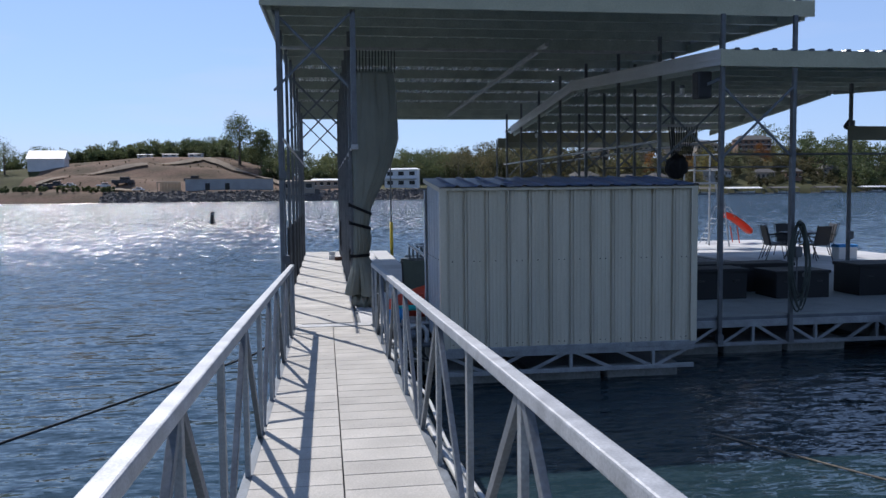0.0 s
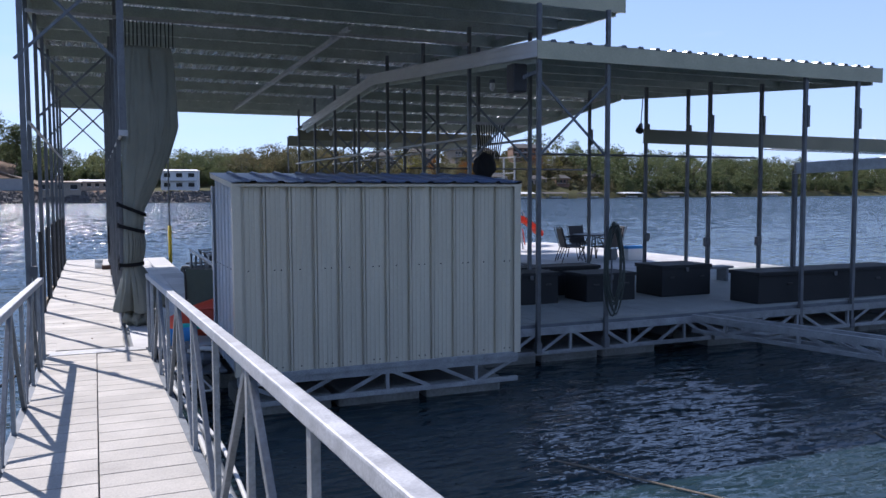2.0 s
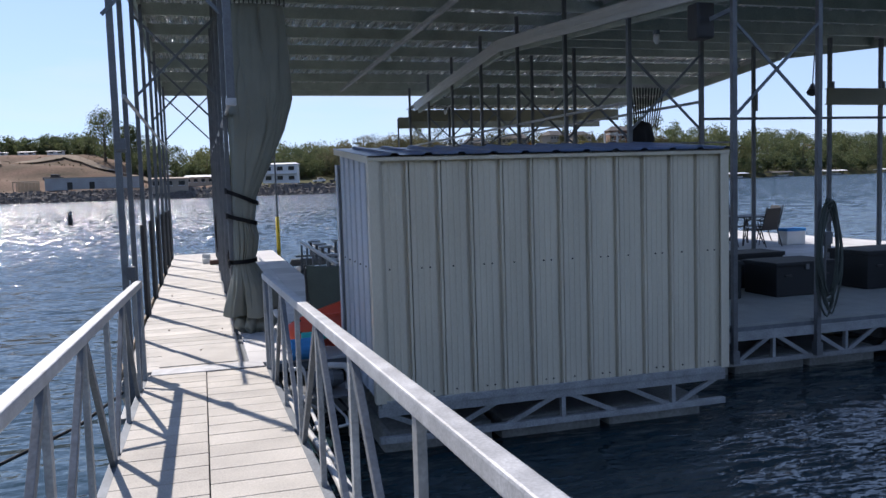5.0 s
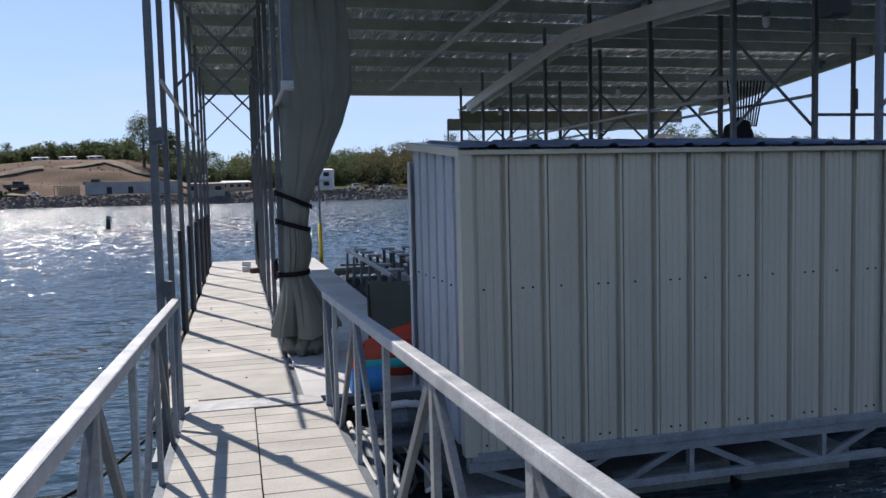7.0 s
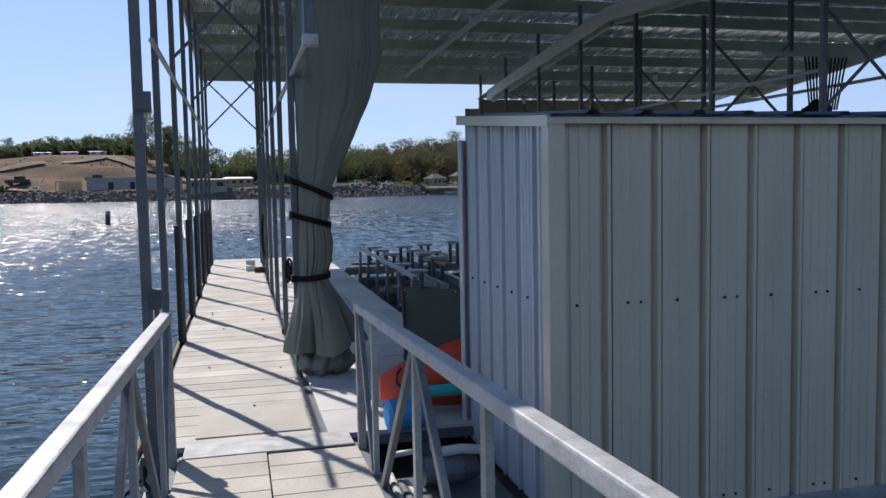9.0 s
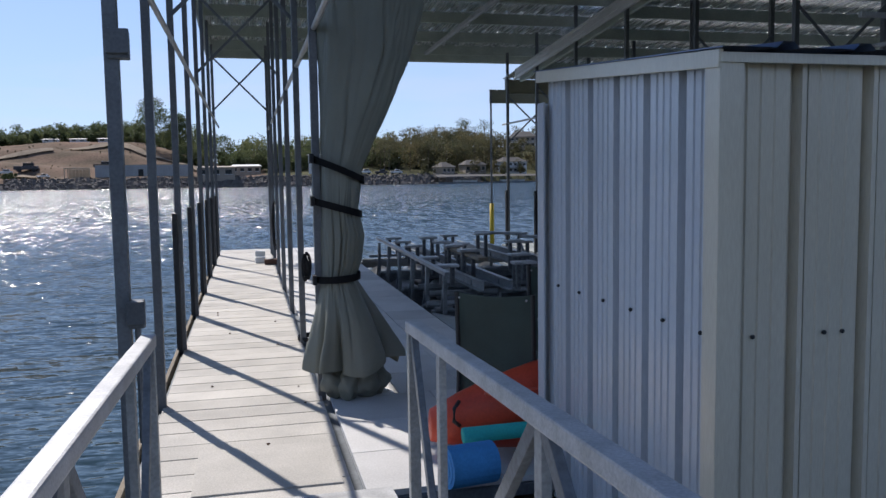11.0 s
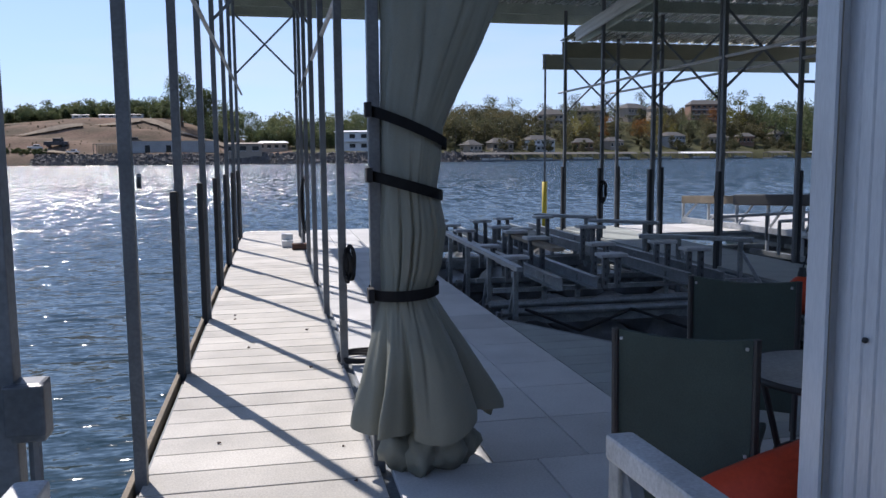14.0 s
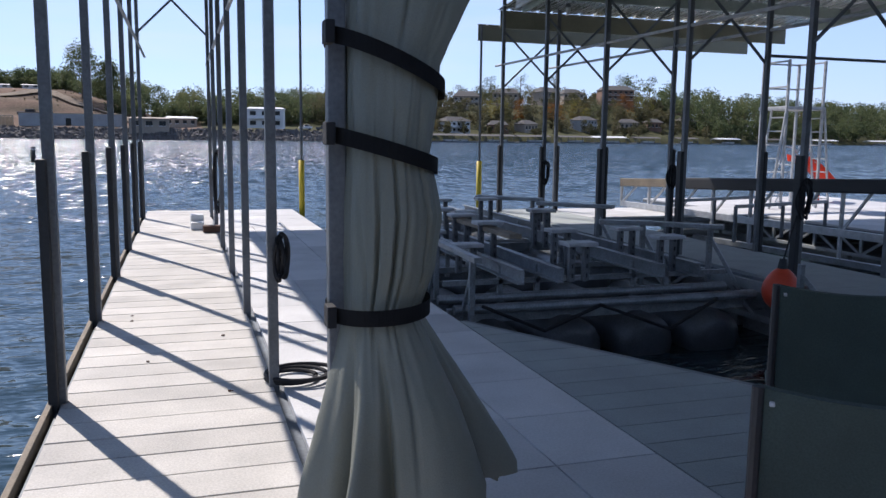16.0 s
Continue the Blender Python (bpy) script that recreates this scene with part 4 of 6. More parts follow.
bl = thing("wood_block", (0.36, 24.1, 0), "brown wooden block lying at the walkway edge", "block")
part("block", box((0.36, 24.1, 0.055), (0.26, 0.2, 0.1), 0.012), BROWN, bl)
cr = thing("dock_step", (0.26, 24.6, 0), "white plastic dock step standing beyond the wooden block", "step")
part("lower_step", box((0.16, 24.5, 0.06), (0.2, 0.2, 0.12), 0.02), BOX_WHITE, cr)
part("upper_step", box((0.16, 24.7, 0.11), (0.2, 0.2, 0.22), 0.02), BOX_WHITE, cr)
for x, y in ((5.85, 27.4), (2.2, 27.6)):
    yp = thing("pole_sleeve", (x, y, 0), "yellow plastic sleeve round a thin steel dock pole", "pole", "sleeved poles")
    part("sleeve", tube([(x, y, -0.3), (x, y, 0.98)], 0.055, 12), YELLOW, yp, smooth=True)
    part("pole", tube([(x, y, -0.6), (x, y, 4.3 if x < 3 else 3.75)], 0.025, 8), GALV, yp)

pts = [(-3.0 - 1.8 * f, 7.83 - 3.0 * f, -0.3 - 0.35 * f) for f in (1.6, 1.0, 0.5, 0)] + [(-1.86, 9.73, -0.27), (-1.01, 11.2, -0.22), (-0.72, 12.0, -0.15)]
solo("mooring_cable", tube(pts, 0.014, 6), ROPE, "black steel mooring cable slanting from the dock into water", "cable")
solo("mooring_line", tube([(4.05, 8.05, -0.66), (4.31, 7.55, -0.645), (4.64, 6.9, -0.645), (5.2, 5.9, -0.65)], 0.009, 6), TIMBER, "thin tan mooring line floating on the lake", "rope")
solo("mooring_line", tube([(7.65, 7.45, -0.66), (7.56, 7.27, -0.645), (7.23, 6.42, -0.645), (6.8, 5.0, -0.65)], 0.010, 6), TIMBER, "thin tan mooring line floating on the lake", "rope")

# ---- things behind the shed ----


def sling_chair(x, y, turn, top=0.9):
    """A patio chair with a stretched dark green sling."""
    c = thing("sling_chair", (0, 0, 0), "dark green sling patio chair with a black metal frame", "chair", "sling chairs")
    w = 0.25
    bm = bmesh.new()
    grid = [[[bm.verts.new((w * (i / 5 - 1), y + 0.025 * (1 - (i / 5 - 1) ** 2) * math.sin(math.pi * j / 7), 0.24 + (top - 0.24 + 0.022 * ((i / 5 - 1) ** 2 - 1)) * j / 7)) for i in range(11)] for j in range(8)] for y in (-0.012, 0.012)]
    for j in range(7):
        for i in range(10):
            bm.faces.new((grid[0][j][i], grid[0][j][i + 1], grid[0][j + 1][i + 1], grid[0][j + 1][i]))
            bm.faces.new((grid[1][j][i], grid[1][j + 1][i], grid[1][j + 1][i + 1], grid[1][j][i + 1]))
    for j in range(7):
        for i in (0, 10):
            bm.faces.new((grid[0][j][i], grid[0][j + 1][i], grid[1][j + 1][i], grid[1][j][i]))
    for i in range(10):
        for j in (0, 7):
            bm.faces.new((grid[0][j][i], grid[1][j][i], grid[1][j][i + 1], grid[0][j][i + 1]))
    bmesh.ops.rotate(bm, verts=bm.verts, cent=(0, 0, 0.42), matrix=Matrix.Rotation(0.06, 3, "X"))
    part("backrest", bm, GREEN_MESH, c)
    part("seat", box((0, 0.27, 0.42), (w * 2, 0.5, 0.03), 0.012), GREEN_MESH, c)
    for s in (-1, 1):
        part("frame_side", tube([(s * w, -0.05, 0.0), (s * w, -0.02, 0.42), (s * w, -0.04, top)], 0.014, 8), PLASTIC_DARK, c)
        part("front_leg", tube([(s * (w - 0.03), 0.45, 0.42), (s * (w - 0.03), 0.47, 0.0)], 0.014, 8), PLASTIC_DARK, c)
        for z in (0.47, top - 0.03):
            part("rivet", box((s * (w - 0.03), -0.025 - 0.1 * (z - 0.42), z), (0.012, 0.01, 0.012), 0.003), GALV_RAIL, c)
    c.matrix_basis = pose(x, y, 0.0, 0, 0, turn)
    return c


a = sling_chair(1.42, 12.84, -38)
copy_thing(a, pose(2.22, 13.74, 0.04, 0, 0, -38))
TX, TY = 2.08, 12.86
tb = thing("round_table", (TX, TY, 0), "round grey glass-topped patio table with a dark rim and legs", "table")
bm = bmesh.new()
bmesh.ops.create_cone(bm, segments=48, radius1=0.345, radius2=0.345, depth=0.012, cap_ends=True, matrix=Matrix.Translation((TX, TY, 0.70)))
part("tabletop", bm, GALV_TRUSS, tb, "grey glass tabletop")
part("rim", tube([(TX + 0.35 * math.cos(a), TY + 0.35 * math.sin(a), 0.695) for a in np.linspace(0, 2 * math.pi, 49)], 0.014, 8), PLASTIC_DARK, tb, smooth=True)
for k in range(4):
    a = radians(35 + 90 * k)
    part("leg", tube([(TX + 0.31 * math.cos(a), TY + 0.31 * math.sin(a), 0.69), (TX + 0.22 * math.cos(a), TY + 0.22 * math.sin(a), 0.35), (TX + 0.30 * math.cos(a), TY + 0.30 * math.sin(a), 0.014)], 0.014, 8), PLASTIC_DARK, tb)
part("stretcher", tube([(TX + 0.21 * math.cos(a), TY + 0.21 * math.sin(a), 0.35) for a in np.linspace(0, 2 * math.pi, 25)], 0.01, 6), PLASTIC_DARK, tb)


def kayak():
    k = thing("kayak", (1.9, 12.5, 0.1), "orange plastic kayak lying on its side by the shed", "kayak")
    bm = bmesh.new()
    rings, seg = [], 16
    for i in range(17):
        f = i / 16
        x = 0.92 + 2.6 * f
        r = 0.34 * max(0.06, math.sin(math.pi * min(1, 0.04 + f * 0.96)) ** 0.55)
        rings.append([bm.verts.new((x, 12.52 + 0.55 * r * math.sin(2 * math.pi * j / seg) + 0.04 * f, 0.20 + 0.1 * min(1, f * 3) + r * 0.88 * math.cos(2 * math.pi * j / seg))) for j in range(seg)])
    for p, q in zip(rings, rings[1:]):
        for j in range(seg):
            bm.faces.new((p[j], p[(j + 1) % seg], q[(j + 1) % seg], q[j]))
    bm.faces.new(rings[0]), bm.faces.new(rings[-1])
    part("hull", bm, ORANGE, k, smooth=True)
    part("grab_handle", tube([(1.06, 12.40, 0.36), (1.02, 12.36, 0.33), (1.02, 12.36, 0.26), (1.06, 12.40, 0.22)], 0.012, 6), RUBBER, k, "black carrying handle", smooth=True)
    part("keel_strip", tube([(1.2, 12.36, 0.40), (1.8, 12.33, 0.42), (2.6, 12.33, 0.44), (3.2, 12.36, 0.42)], 0.012, 6), ORANGE, k, smooth=True)


kayak()
solo("foam_noodle", tube([(1.05, 12.28, 0.20), (1.5, 12.30, 0.20), (2.1, 12.33, 0.22)], 0.045, 12), TEAL, "teal foam swimming noodle lying along the kayak", "pool noodle", smooth=True, base=(1.05, 12.28, 0.16))
fm = thing("foam_roll", (1.1, 12.0, 0.0), "rolled blue foam water mat beside the shed", "foam mat")
for k, r in enumerate((0.11, 0.085, 0.055)):
    part("layer", tube([(0.90 - 0.004 * k, 12.06, 0.11), (1.16 + 0.004 * k, 12.1, 0.11)], r, 20), BLUE, fm)
# pump and plastic pipes beside the gangway's end
pm = thing("water_pump", (1.15, 11.3, -0.35), "grey dock water pump with white plastic pipes", "pump")
part("motor", tube([(0.98, 11.35, -0.05), (1.22, 11.35, -0.05)], [0.085, 0.085], 14), STEEL_DARK, pm)
part("housing", tube([(1.22, 11.35, -0.05), (1.32, 11.35, -0.05)], [0.1, 0.06], 14), GALV, pm)
part("pipe", tube([(1.05, 11.35, 0.06), (1.22, 11.35, 0.07), (1.34, 11.33, 0.06), (1.38, 11.31, 0.0), (1.38, 11.3, -0.3), (1.38, 11.3, -0.62)], 0.032, 10), WHITE_PVC, pm, "white plastic pipe", smooth=True)
part("collar", tube([(1.38, 11.3, -0.1), (1.38, 11.3, -0.16)], 0.043, 10), WHITE_PVC, pm)
part("side_pipe", tube([(0.82, 11.45, 0.04), (0.95, 11.45, 0.05), (0.98, 11.42, -0.02), (1.0, 11.4, -0.2)], 0.02, 8), WHITE_PVC, pm, smooth=True)
part("valve", box((1.05, 11.35, 0.12), (0.05, 0.05, 0.1), 0.01), STEEL_DARK, pm)
part("tray", box((1.15, 11.32, -0.17), (0.62, 0.5, 0.03), 0.005), GALV, pm)
part("bracket", span((1.15, 11.5, -0.17), (1.15, 12.1, -0.12), 0.05, 0.05), STEEL_DARK, pm)
for k in range(5):
    x = 0.8 + 0.1 * k
    solo("loose_hose", tube([(x, 11.0 + 0.1 * k, -0.16), (x + 0.15, 10.8, -0.2 - 0.03 * k), (x + 0.05, 10.4 - 0.1 * k, -0.15), (x - 0.05, 9.9, -0.1)], 0.012, 6), WHITE_PVC if k % 2 else ROPE, "thin loose hose hanging beside the gangway", "hose", "loose hoses", smooth=True)

# ---- the boat lift in the slip ----


def upright_pad(lift, x, y, z0, z1, board=0.5, along=True):
    """A perforated upright with a small bunk pad on top."""
    for s in (-0.075, 0.075):
        part("upright", span((x + s, y, z0), (x + s, y, z1 - 0.05), 0.06, 0.05, 0.004), GALV, lift)
        me = HOLE
        for k in range(int((z1 - z0) / 0.09)):
            piece("hole", me, lift, (x + s, y - 0.031, z0 + 0.06 + 0.09 * k))
    part("pad", box((x, y, z1 - 0.02), (board * 0.62, 0.20, 0.04), 0.01), GALV_RAIL, lift)


bm = bmesh.new()
bmesh.ops.create_cube(bm, size=1)
bmesh.ops.scale(bm, verts=bm.verts, vec=(0.006, 0.022, 0.04))
HOLE = mesh_of(bm, "hole", RUBBER)


def boat_lift(dx=0.0, y0=18.3, y1=25.4):
    lift = thing("boat_lift", (4.0 + dx, 22, -0.6), "galvanised floating boat lift with carpeted bunks on perforated uprights", "boat lift")
    for x in (2.95, 3.35, 4.45, 4.85):
        part("long_channel", channel((x + dx, y0, 0.18), (x + dx, y1, 0.18), 0.07, 0.14), GALV_MID, lift, "pale galvanised channel")
    for y in (y0 + 0.1, y0 + 0.6, 20.6, 22.9, y1 - 0.1):
        part("cross_tube", tube([(2.3 + dx, y, -0.12), (5.6 + dx, y, -0.12)], 0.045, 10), GALV_MID, lift)
        part("cross_beam", span((2.3 + dx, y + 0.2, -0.22), (5.6 + dx, y + 0.2, -0.22), 0.08, 0.14, 0.006), GALV_MID, lift)
    for x in (2.95, 3.35, 4.45, 4.85):
        for y in (y0 + 0.6, 20.6, 22.9):
            part("stanchion", span((x + dx, y, -0.2), (x + dx, y, 0.2), 0.05, 0.05, 0.004), GALV_MID, lift)
    for x, ys, z in ((2.75, (22.0, 23.0, 24.0), 0.46), (2.62, (19.0, 20.2), 0.42), (3.75, (19.2, 23.4), 0.52), (3.15, (19.8, 20.7, 21.5, 22.6), 0.55), (4.15, (20.6, 22.5), 0.60), (4.65, (18.6, 19.4, 21.6), 0.50), (3.5, (18.3, 21.6), 0.5)):
        for y in ys:
            upright_pad(lift, x + dx, y, 0.12, z)
    part("bunk_board", span((3.15 + dx, 19.0, 0.47), (3.15 + dx, 21.0, 0.47), 0.14, 0.05, 0.01), TIMBER, lift)
    for p, q in (((4.5, 19.75, 0.52), (5.05, 19.5, 0.52)), ((5.0, 19.75, 0.50), (5.7, 19.1, 0.50)), ((4.75, 22.0, 0.55), (5.5, 21.2, 0.55)), ((4.2, 23.0, 0.58), (4.9, 22.2, 0.58))):
        part("bunk_board", span((p[0] + dx, *p[1:]), (q[0] + dx, *q[1:]), 0.16, 0.05, 0.01), GALV_MID, lift)
    for x, y, z in ((4.95, 19.55, 0.5), (5.6, 19.2, 0.48), (5.35, 21.35, 0.53), (4.8, 22.3, 0.56), (5.55, 17.7, 0.3)):
        part("guide_post", span((x + dx, y, -0.2), (x + dx, y, z), 0.05, 0.05, 0.004), GALV_MID, lift)
        part("guide_brace", span((x + dx + 0.25, y - 0.25, -0.2), (x + dx, y, z - 0.1), 0.03, 0.04), GALV_MID, lift)
    for x in (2.7, 3.5, 4.3, 5.1):
        for y, l in ((18.6, 1.6), (21.2, 1.8), (24.0, 1.8)):
            bm = tube([(x + dx, y - 0.3, -0.55), (x + dx, y - 0.25, -0.55), (x + dx, y + l, -0.55), (x + dx, y + l + 0.05, -0.55)], [0.16, 0.3, 0.3, 0.16], 18)
            part("float_tank", bm, TANK, lift, "black plastic lift tank", smooth=True)
    # the outer guide rail on its stands
    for x, ya, yb in ((2.38, 18.0, 23.6),):
        part("guide_rail", span((x + dx, ya, 0.40), (x + dx, yb, 0.48), 0.07, 0.05, 0.005), GALV_MID, lift)
        for k in range(6):
            y = ya + 0.15 + (yb - ya - 0.3) * k / 5
            part("stand", span((x + dx, y, -0.25), (x + dx, y, 0.40), 0.05, 0.05, 0.004), GALV_MID, lift)
            part("stand_brace", span((x + dx, y + 0.3, -0.25), (x + dx, y, 0.3), 0.025, 0.035), GALV_MID, lift)
    for y in (18.9, 19.7, 21.5, 23.6, 24.6):
        part("cross_angle", span((2.35 + dx, y, 0.04), (5.6 + dx, y, 0.04), 0.05, 0.05), GALV_MID, lift)
    part("air_hose", tube([(2.5 + dx, 18.2, -0.05), (3.1 + dx, 18.15, -0.3), (3.7 + dx, 18.2, -0.1), (4.4 + dx, 18.1, -0.35), (5.0 + dx, 18.2, -0.1)], 0.018, 6), ROPE, lift, smooth=True)
    return lift


boat_lift()
solo("slip_edge_beam", span((2.09, 17.52, -0.08), (4.0, 14.0, -0.08), 0.05, 0.14), GALV, "galvanised edge beam along the slanting slip head", "beam", base=(2.1, 17.45, -0.15))
ball = thing("buoy_fender", (5.72, 18.15, -0.25), "orange inflatable ball fender hanging from a dock post at the slip", "fender")
bm = bmesh.new()
bmesh.ops.create_uvsphere(bm, u_segments=24, v_segments=16, radius=0.19)
for v in bm.verts:
    v.co.z *= 1.05 + 0.25 * max(0.0, v.co.z / 0.19) ** 3
bmesh.ops.translate(bm, verts=bm.verts, vec=(5.72, 18.15, -0.05))
part("ball", bm, ORANGE, ball, smooth=True)
part("eye", tube([(5.72, 18.15, 0.14), (5.73, 18.16, 0.28)], [0.06, 0.035], 10), RUBBER, ball)
part("line", tube([(5.73, 18.16, 0.26), (5.85, 18.22, 0.5), (5.98, 18.28, 0.75)], 0.009, 6), ROPE, ball)

# ---- dock boxes and planters under the low roof ----


def dock_box(x0, x1, y0, y1, h, z, mat, label, group="dock boxes"):
    d = thing("dock_box", ((x0 + x1) / 2, (y0 + y1) / 2, z), label, "dock box", group)
    c = ((x0 + x1) / 2, (y0 + y1) / 2)
    part("body", box((*c, z + h * 0.45), (x1 - x0 - 0.03, y1 - y0 - 0.03, h * 0.9), 0.015), mat, d)
    part("lid", box((*c, z + h * 0.93), (x1 - x0 + 0.02, y1 - y0 + 0.02, h * 0.12), 0.015), mat, d)
    part("latch", box((c[0], y0 - 0.005, z + h * 0.84), (0.06, 0.02, 0.08), 0.004), GALV, d)
    for s in (0.2, 0.8):
        part("handle", box((x0 + (x1 - x0) * s, y0 + 0.005, z + h * 0.6), (0.12, 0.025, 0.03), 0.006), PLASTIC_DARK, d)
    return d


dock_box(6.35, 7.45, 13.5, 14.2, 0.55, 0.0, BOX_BLACK, "black resin storage box on the shaded dock")
dock_box(7.9, 8.95, 13.35, 14.1, 0.50, 0.0, BOX_BLACK, "black resin storage box with a pale worn lid edge")
dock_box(9.55, 10.7, 13.4, 14.2, 0.58, 0.0, BOX_BLACK, "tall black resin storage box on the shaded dock")
dock_box(6.6, 8.9, 14.4, 15.0, 0.55, 0.0, BOX_BLACK, "long black resin storage bench on the shaded dock")
dock_box(10.38, 13.95, 11.9, 12.6, 0.55, 0.0, BOX_BLACK, "long low black storage box at the dock edge")
dock_box(14.0, 16.4, 11.85, 12.6, 0.5, 0.0, BOX_WHITE, "long white dock box at the dock edge")
bnch = thing("low_bench", (11.9, 15.2, 0), "low dark plank bench on the shaded dock", "bench")
part("seat", box((11.9, 15.2, 0.3), (1.7, 0.35, 0.05), 0.01), STEEL_DARK, bnch)
for x in (11.2, 12.6):
    part("leg", box((x, 15.2, 0.14), (0.06, 0.3, 0.28), 0.005), STEEL_DARK, bnch)

# ---- the swim platform ----


def patio_chair(x, y, turn):
    c = thing("patio_chair", (0, 0, 0), "dark sling patio chair with curved tube arms", "chair", "patio chairs")
    bm = box((0, 0.0, 0.68), (0.5, 0.025, 0.55), 0.01)
    bmesh.ops.rotate(bm, verts=bm.verts, cent=(0, 0, 0.42), matrix=Matrix.Rotation(0.25, 3, "X"))
    part("backrest", bm, PLASTIC_DARK, c)
    part("seat", box((0, 0.25, 0.42), (0.5, 0.48, 0.03), 0.01), PLASTIC_DARK, c)
    for s in (-1, 1):
        part("side_frame", tube([(s * 0.27, -0.18, 0.97), (s * 0.27, -0.03, 0.44), (s * 0.27, 0.48, 0.40), (s * 0.27, 0.56, 0.0)], 0.014, 6), PLASTIC_DARK, c)
        part("arm_rest", tube([(s * 0.29, -0.08, 0.64), (s * 0.29, 0.3, 0.68), (s * 0.28, 0.52, 0.58), (s * 0.27, 0.5, 0.4)], 0.016, 6), PLASTIC_DARK, c)
        part("rear_leg", tube([(s * 0.27, 0.0, 0.42), (s * 0.27, -0.15, 0.0)], 0.014, 6), PLASTIC_DARK, c)
    c.matrix_basis = pose(x, y, 0, 0, 0, turn)
    return c


pc = patio_chair(12.1, 20.9, -100)
for x, y, r in ((12.55, 21.6, -130), (13.4, 22.2, 180), (14.4, 21.6, 80), (13.3, 20.3, 10)):
    copy_thing(pc, pose(x, y, 0, 0, 0, r))
tt = thing("patio_table", (13.3, 21.2, 0), "dark round metal patio table", "table")
bm = bmesh.new()
bmesh.ops.create_cone(bm, segments=32, radius1=0.6, radius2=0.6, depth=0.03, cap_ends=True, matrix=Matrix.Translation((13.3, 21.2, 0.72)))
part("tabletop", bm, PLASTIC_DARK, tt)
for k in range(4):
    a = radians(45 + 90 * k)
    part("leg", tube([(13.3 + 0.15 * math.cos(a), 21.2 + 0.15 * math.sin(a), 0.7), (13.3 + 0.45 * math.cos(a), 21.2 + 0.45 * math.sin(a), 0)], 0.016, 6), PLASTIC_DARK, tt)
ck = thing("cooler", (14.2, 20.6, 0), "white cooler with a blue lid on the platform", "cooler")
part("body", box((14.2, 20.6, 0.17), (0.55, 0.35, 0.34), 0.03), BOX_WHITE, ck)
part("lid", box((14.2, 20.6, 0.37), (0.57, 0.37, 0.07), 0.02), BLUE, ck)


def slide():
    s = thing("water_slide", (14.9, 28.0, 0), "orange plastic water slide with a white ladder frame", "slide")
    bm = bmesh.new()
    prof = [(-0.28, 0.2), (-0.24, 0.03), (0.0, 0.0), (0.24, 0.03), (0.28, 0.2)]
    rows = []
    for i in range(15):
        f = i / 14
        x, z = 14.35 + 1.1 * f, 0.95 - 0.65 * (f ** 1.25) + 0.06 * math.sin(3.1 * f)
        rows.append([bm.verts.new((x, 28.0 + u, z + v)) for u, v in prof])
    for p, q in zip(rows, rows[1:]):
        for j in range(4):
            bm.faces.new((p[j], p[j + 1], q[j + 1], q[j]))
    bmesh.ops.solidify(bm, geom=bm.faces[:], thickness=0.02)
    part("chute", bm, ORANGE, s, smooth=True)
    for y in (27.75, 28.25):
        part("ladder_rail", tube([(13.65, y, 0), (14.1, y, 0.9), (14.25, y, 1.35), (14.55, y, 1.3), (14.75, y, 0.95)], 0.022, 8), GALV_RAIL, s)
        part("leg", tube([(14.95, y, 0), (14.85, y, 0.6)], 0.022, 8), ORANGE, s)
    for k in range(5):
        part("rung", box((13.73 + 0.075 * k, 28.0, 0.18 + 0.18 * k), (0.09, 0.5, 0.03), 0.005), GALV_RAIL, s)


slide()


def jump_tower(x0, x1, y0, y1, deck, top):
    """A swim tower: four legs, a small platform with guard rails, a leaning ladder at either side."""
    t = thing("jump_tower", ((x0 + x1) / 2, (y0 + y1) / 2, 0), "galvanised swim tower with a small platform and two ladders", "tower")
    for x in (x0, x1):
        for y in (y0, y1):
            part("leg", span((x, y, 0), (x, y, top), 0.05, 0.05, 0.004), GALV_RAIL, t)
        for z in (deck + 0.45, top - 0.03):
            part("guard_rail", span((x, y0, z), (x, y1, z), 0.035, 0.035), GALV_RAIL, t)
    for z in (deck + 0.45, top - 0.03):
        part("guard_rail", span((x0, y1, z), (x1, y1, z), 0.035, 0.035), GALV_RAIL, t)
    part("platform", box(((x0 + x1) / 2, (y0 + y1) / 2, deck), (x1 - x0 + 0.1, y1 - y0 + 0.1, 0.07), 0.01), GALV_RAIL, t)
    for x, out in ((x0, -1), (x1, 1)):
        lad = part("ladder_rail", span((x + out * 0.32, y0 - 0.03, 0), (x + out * 0.03, y0 - 0.03, deck), 0.04, 0.03), GALV_RAIL, t)
        part("ladder_rail", span((x + out * 0.32, y0 + 0.42, 0), (x + out * 0.03, y0 + 0.42, deck), 0.04, 0.03), GALV_RAIL, t)
        for k in range(7):
            f = (k + 0.7) / 7.4
            part("rung", span((x + out * (0.32 - 0.29 * f), y0 - 0.03, deck * f), (x + out * (0.32 - 0.29 * f), y0 + 0.42, deck * f), 0.05, 0.025), GALV_RAIL, lad)
    return t


jump_tower(12.4, 13.35, 26.1, 26.9, 2.18, 3.2)


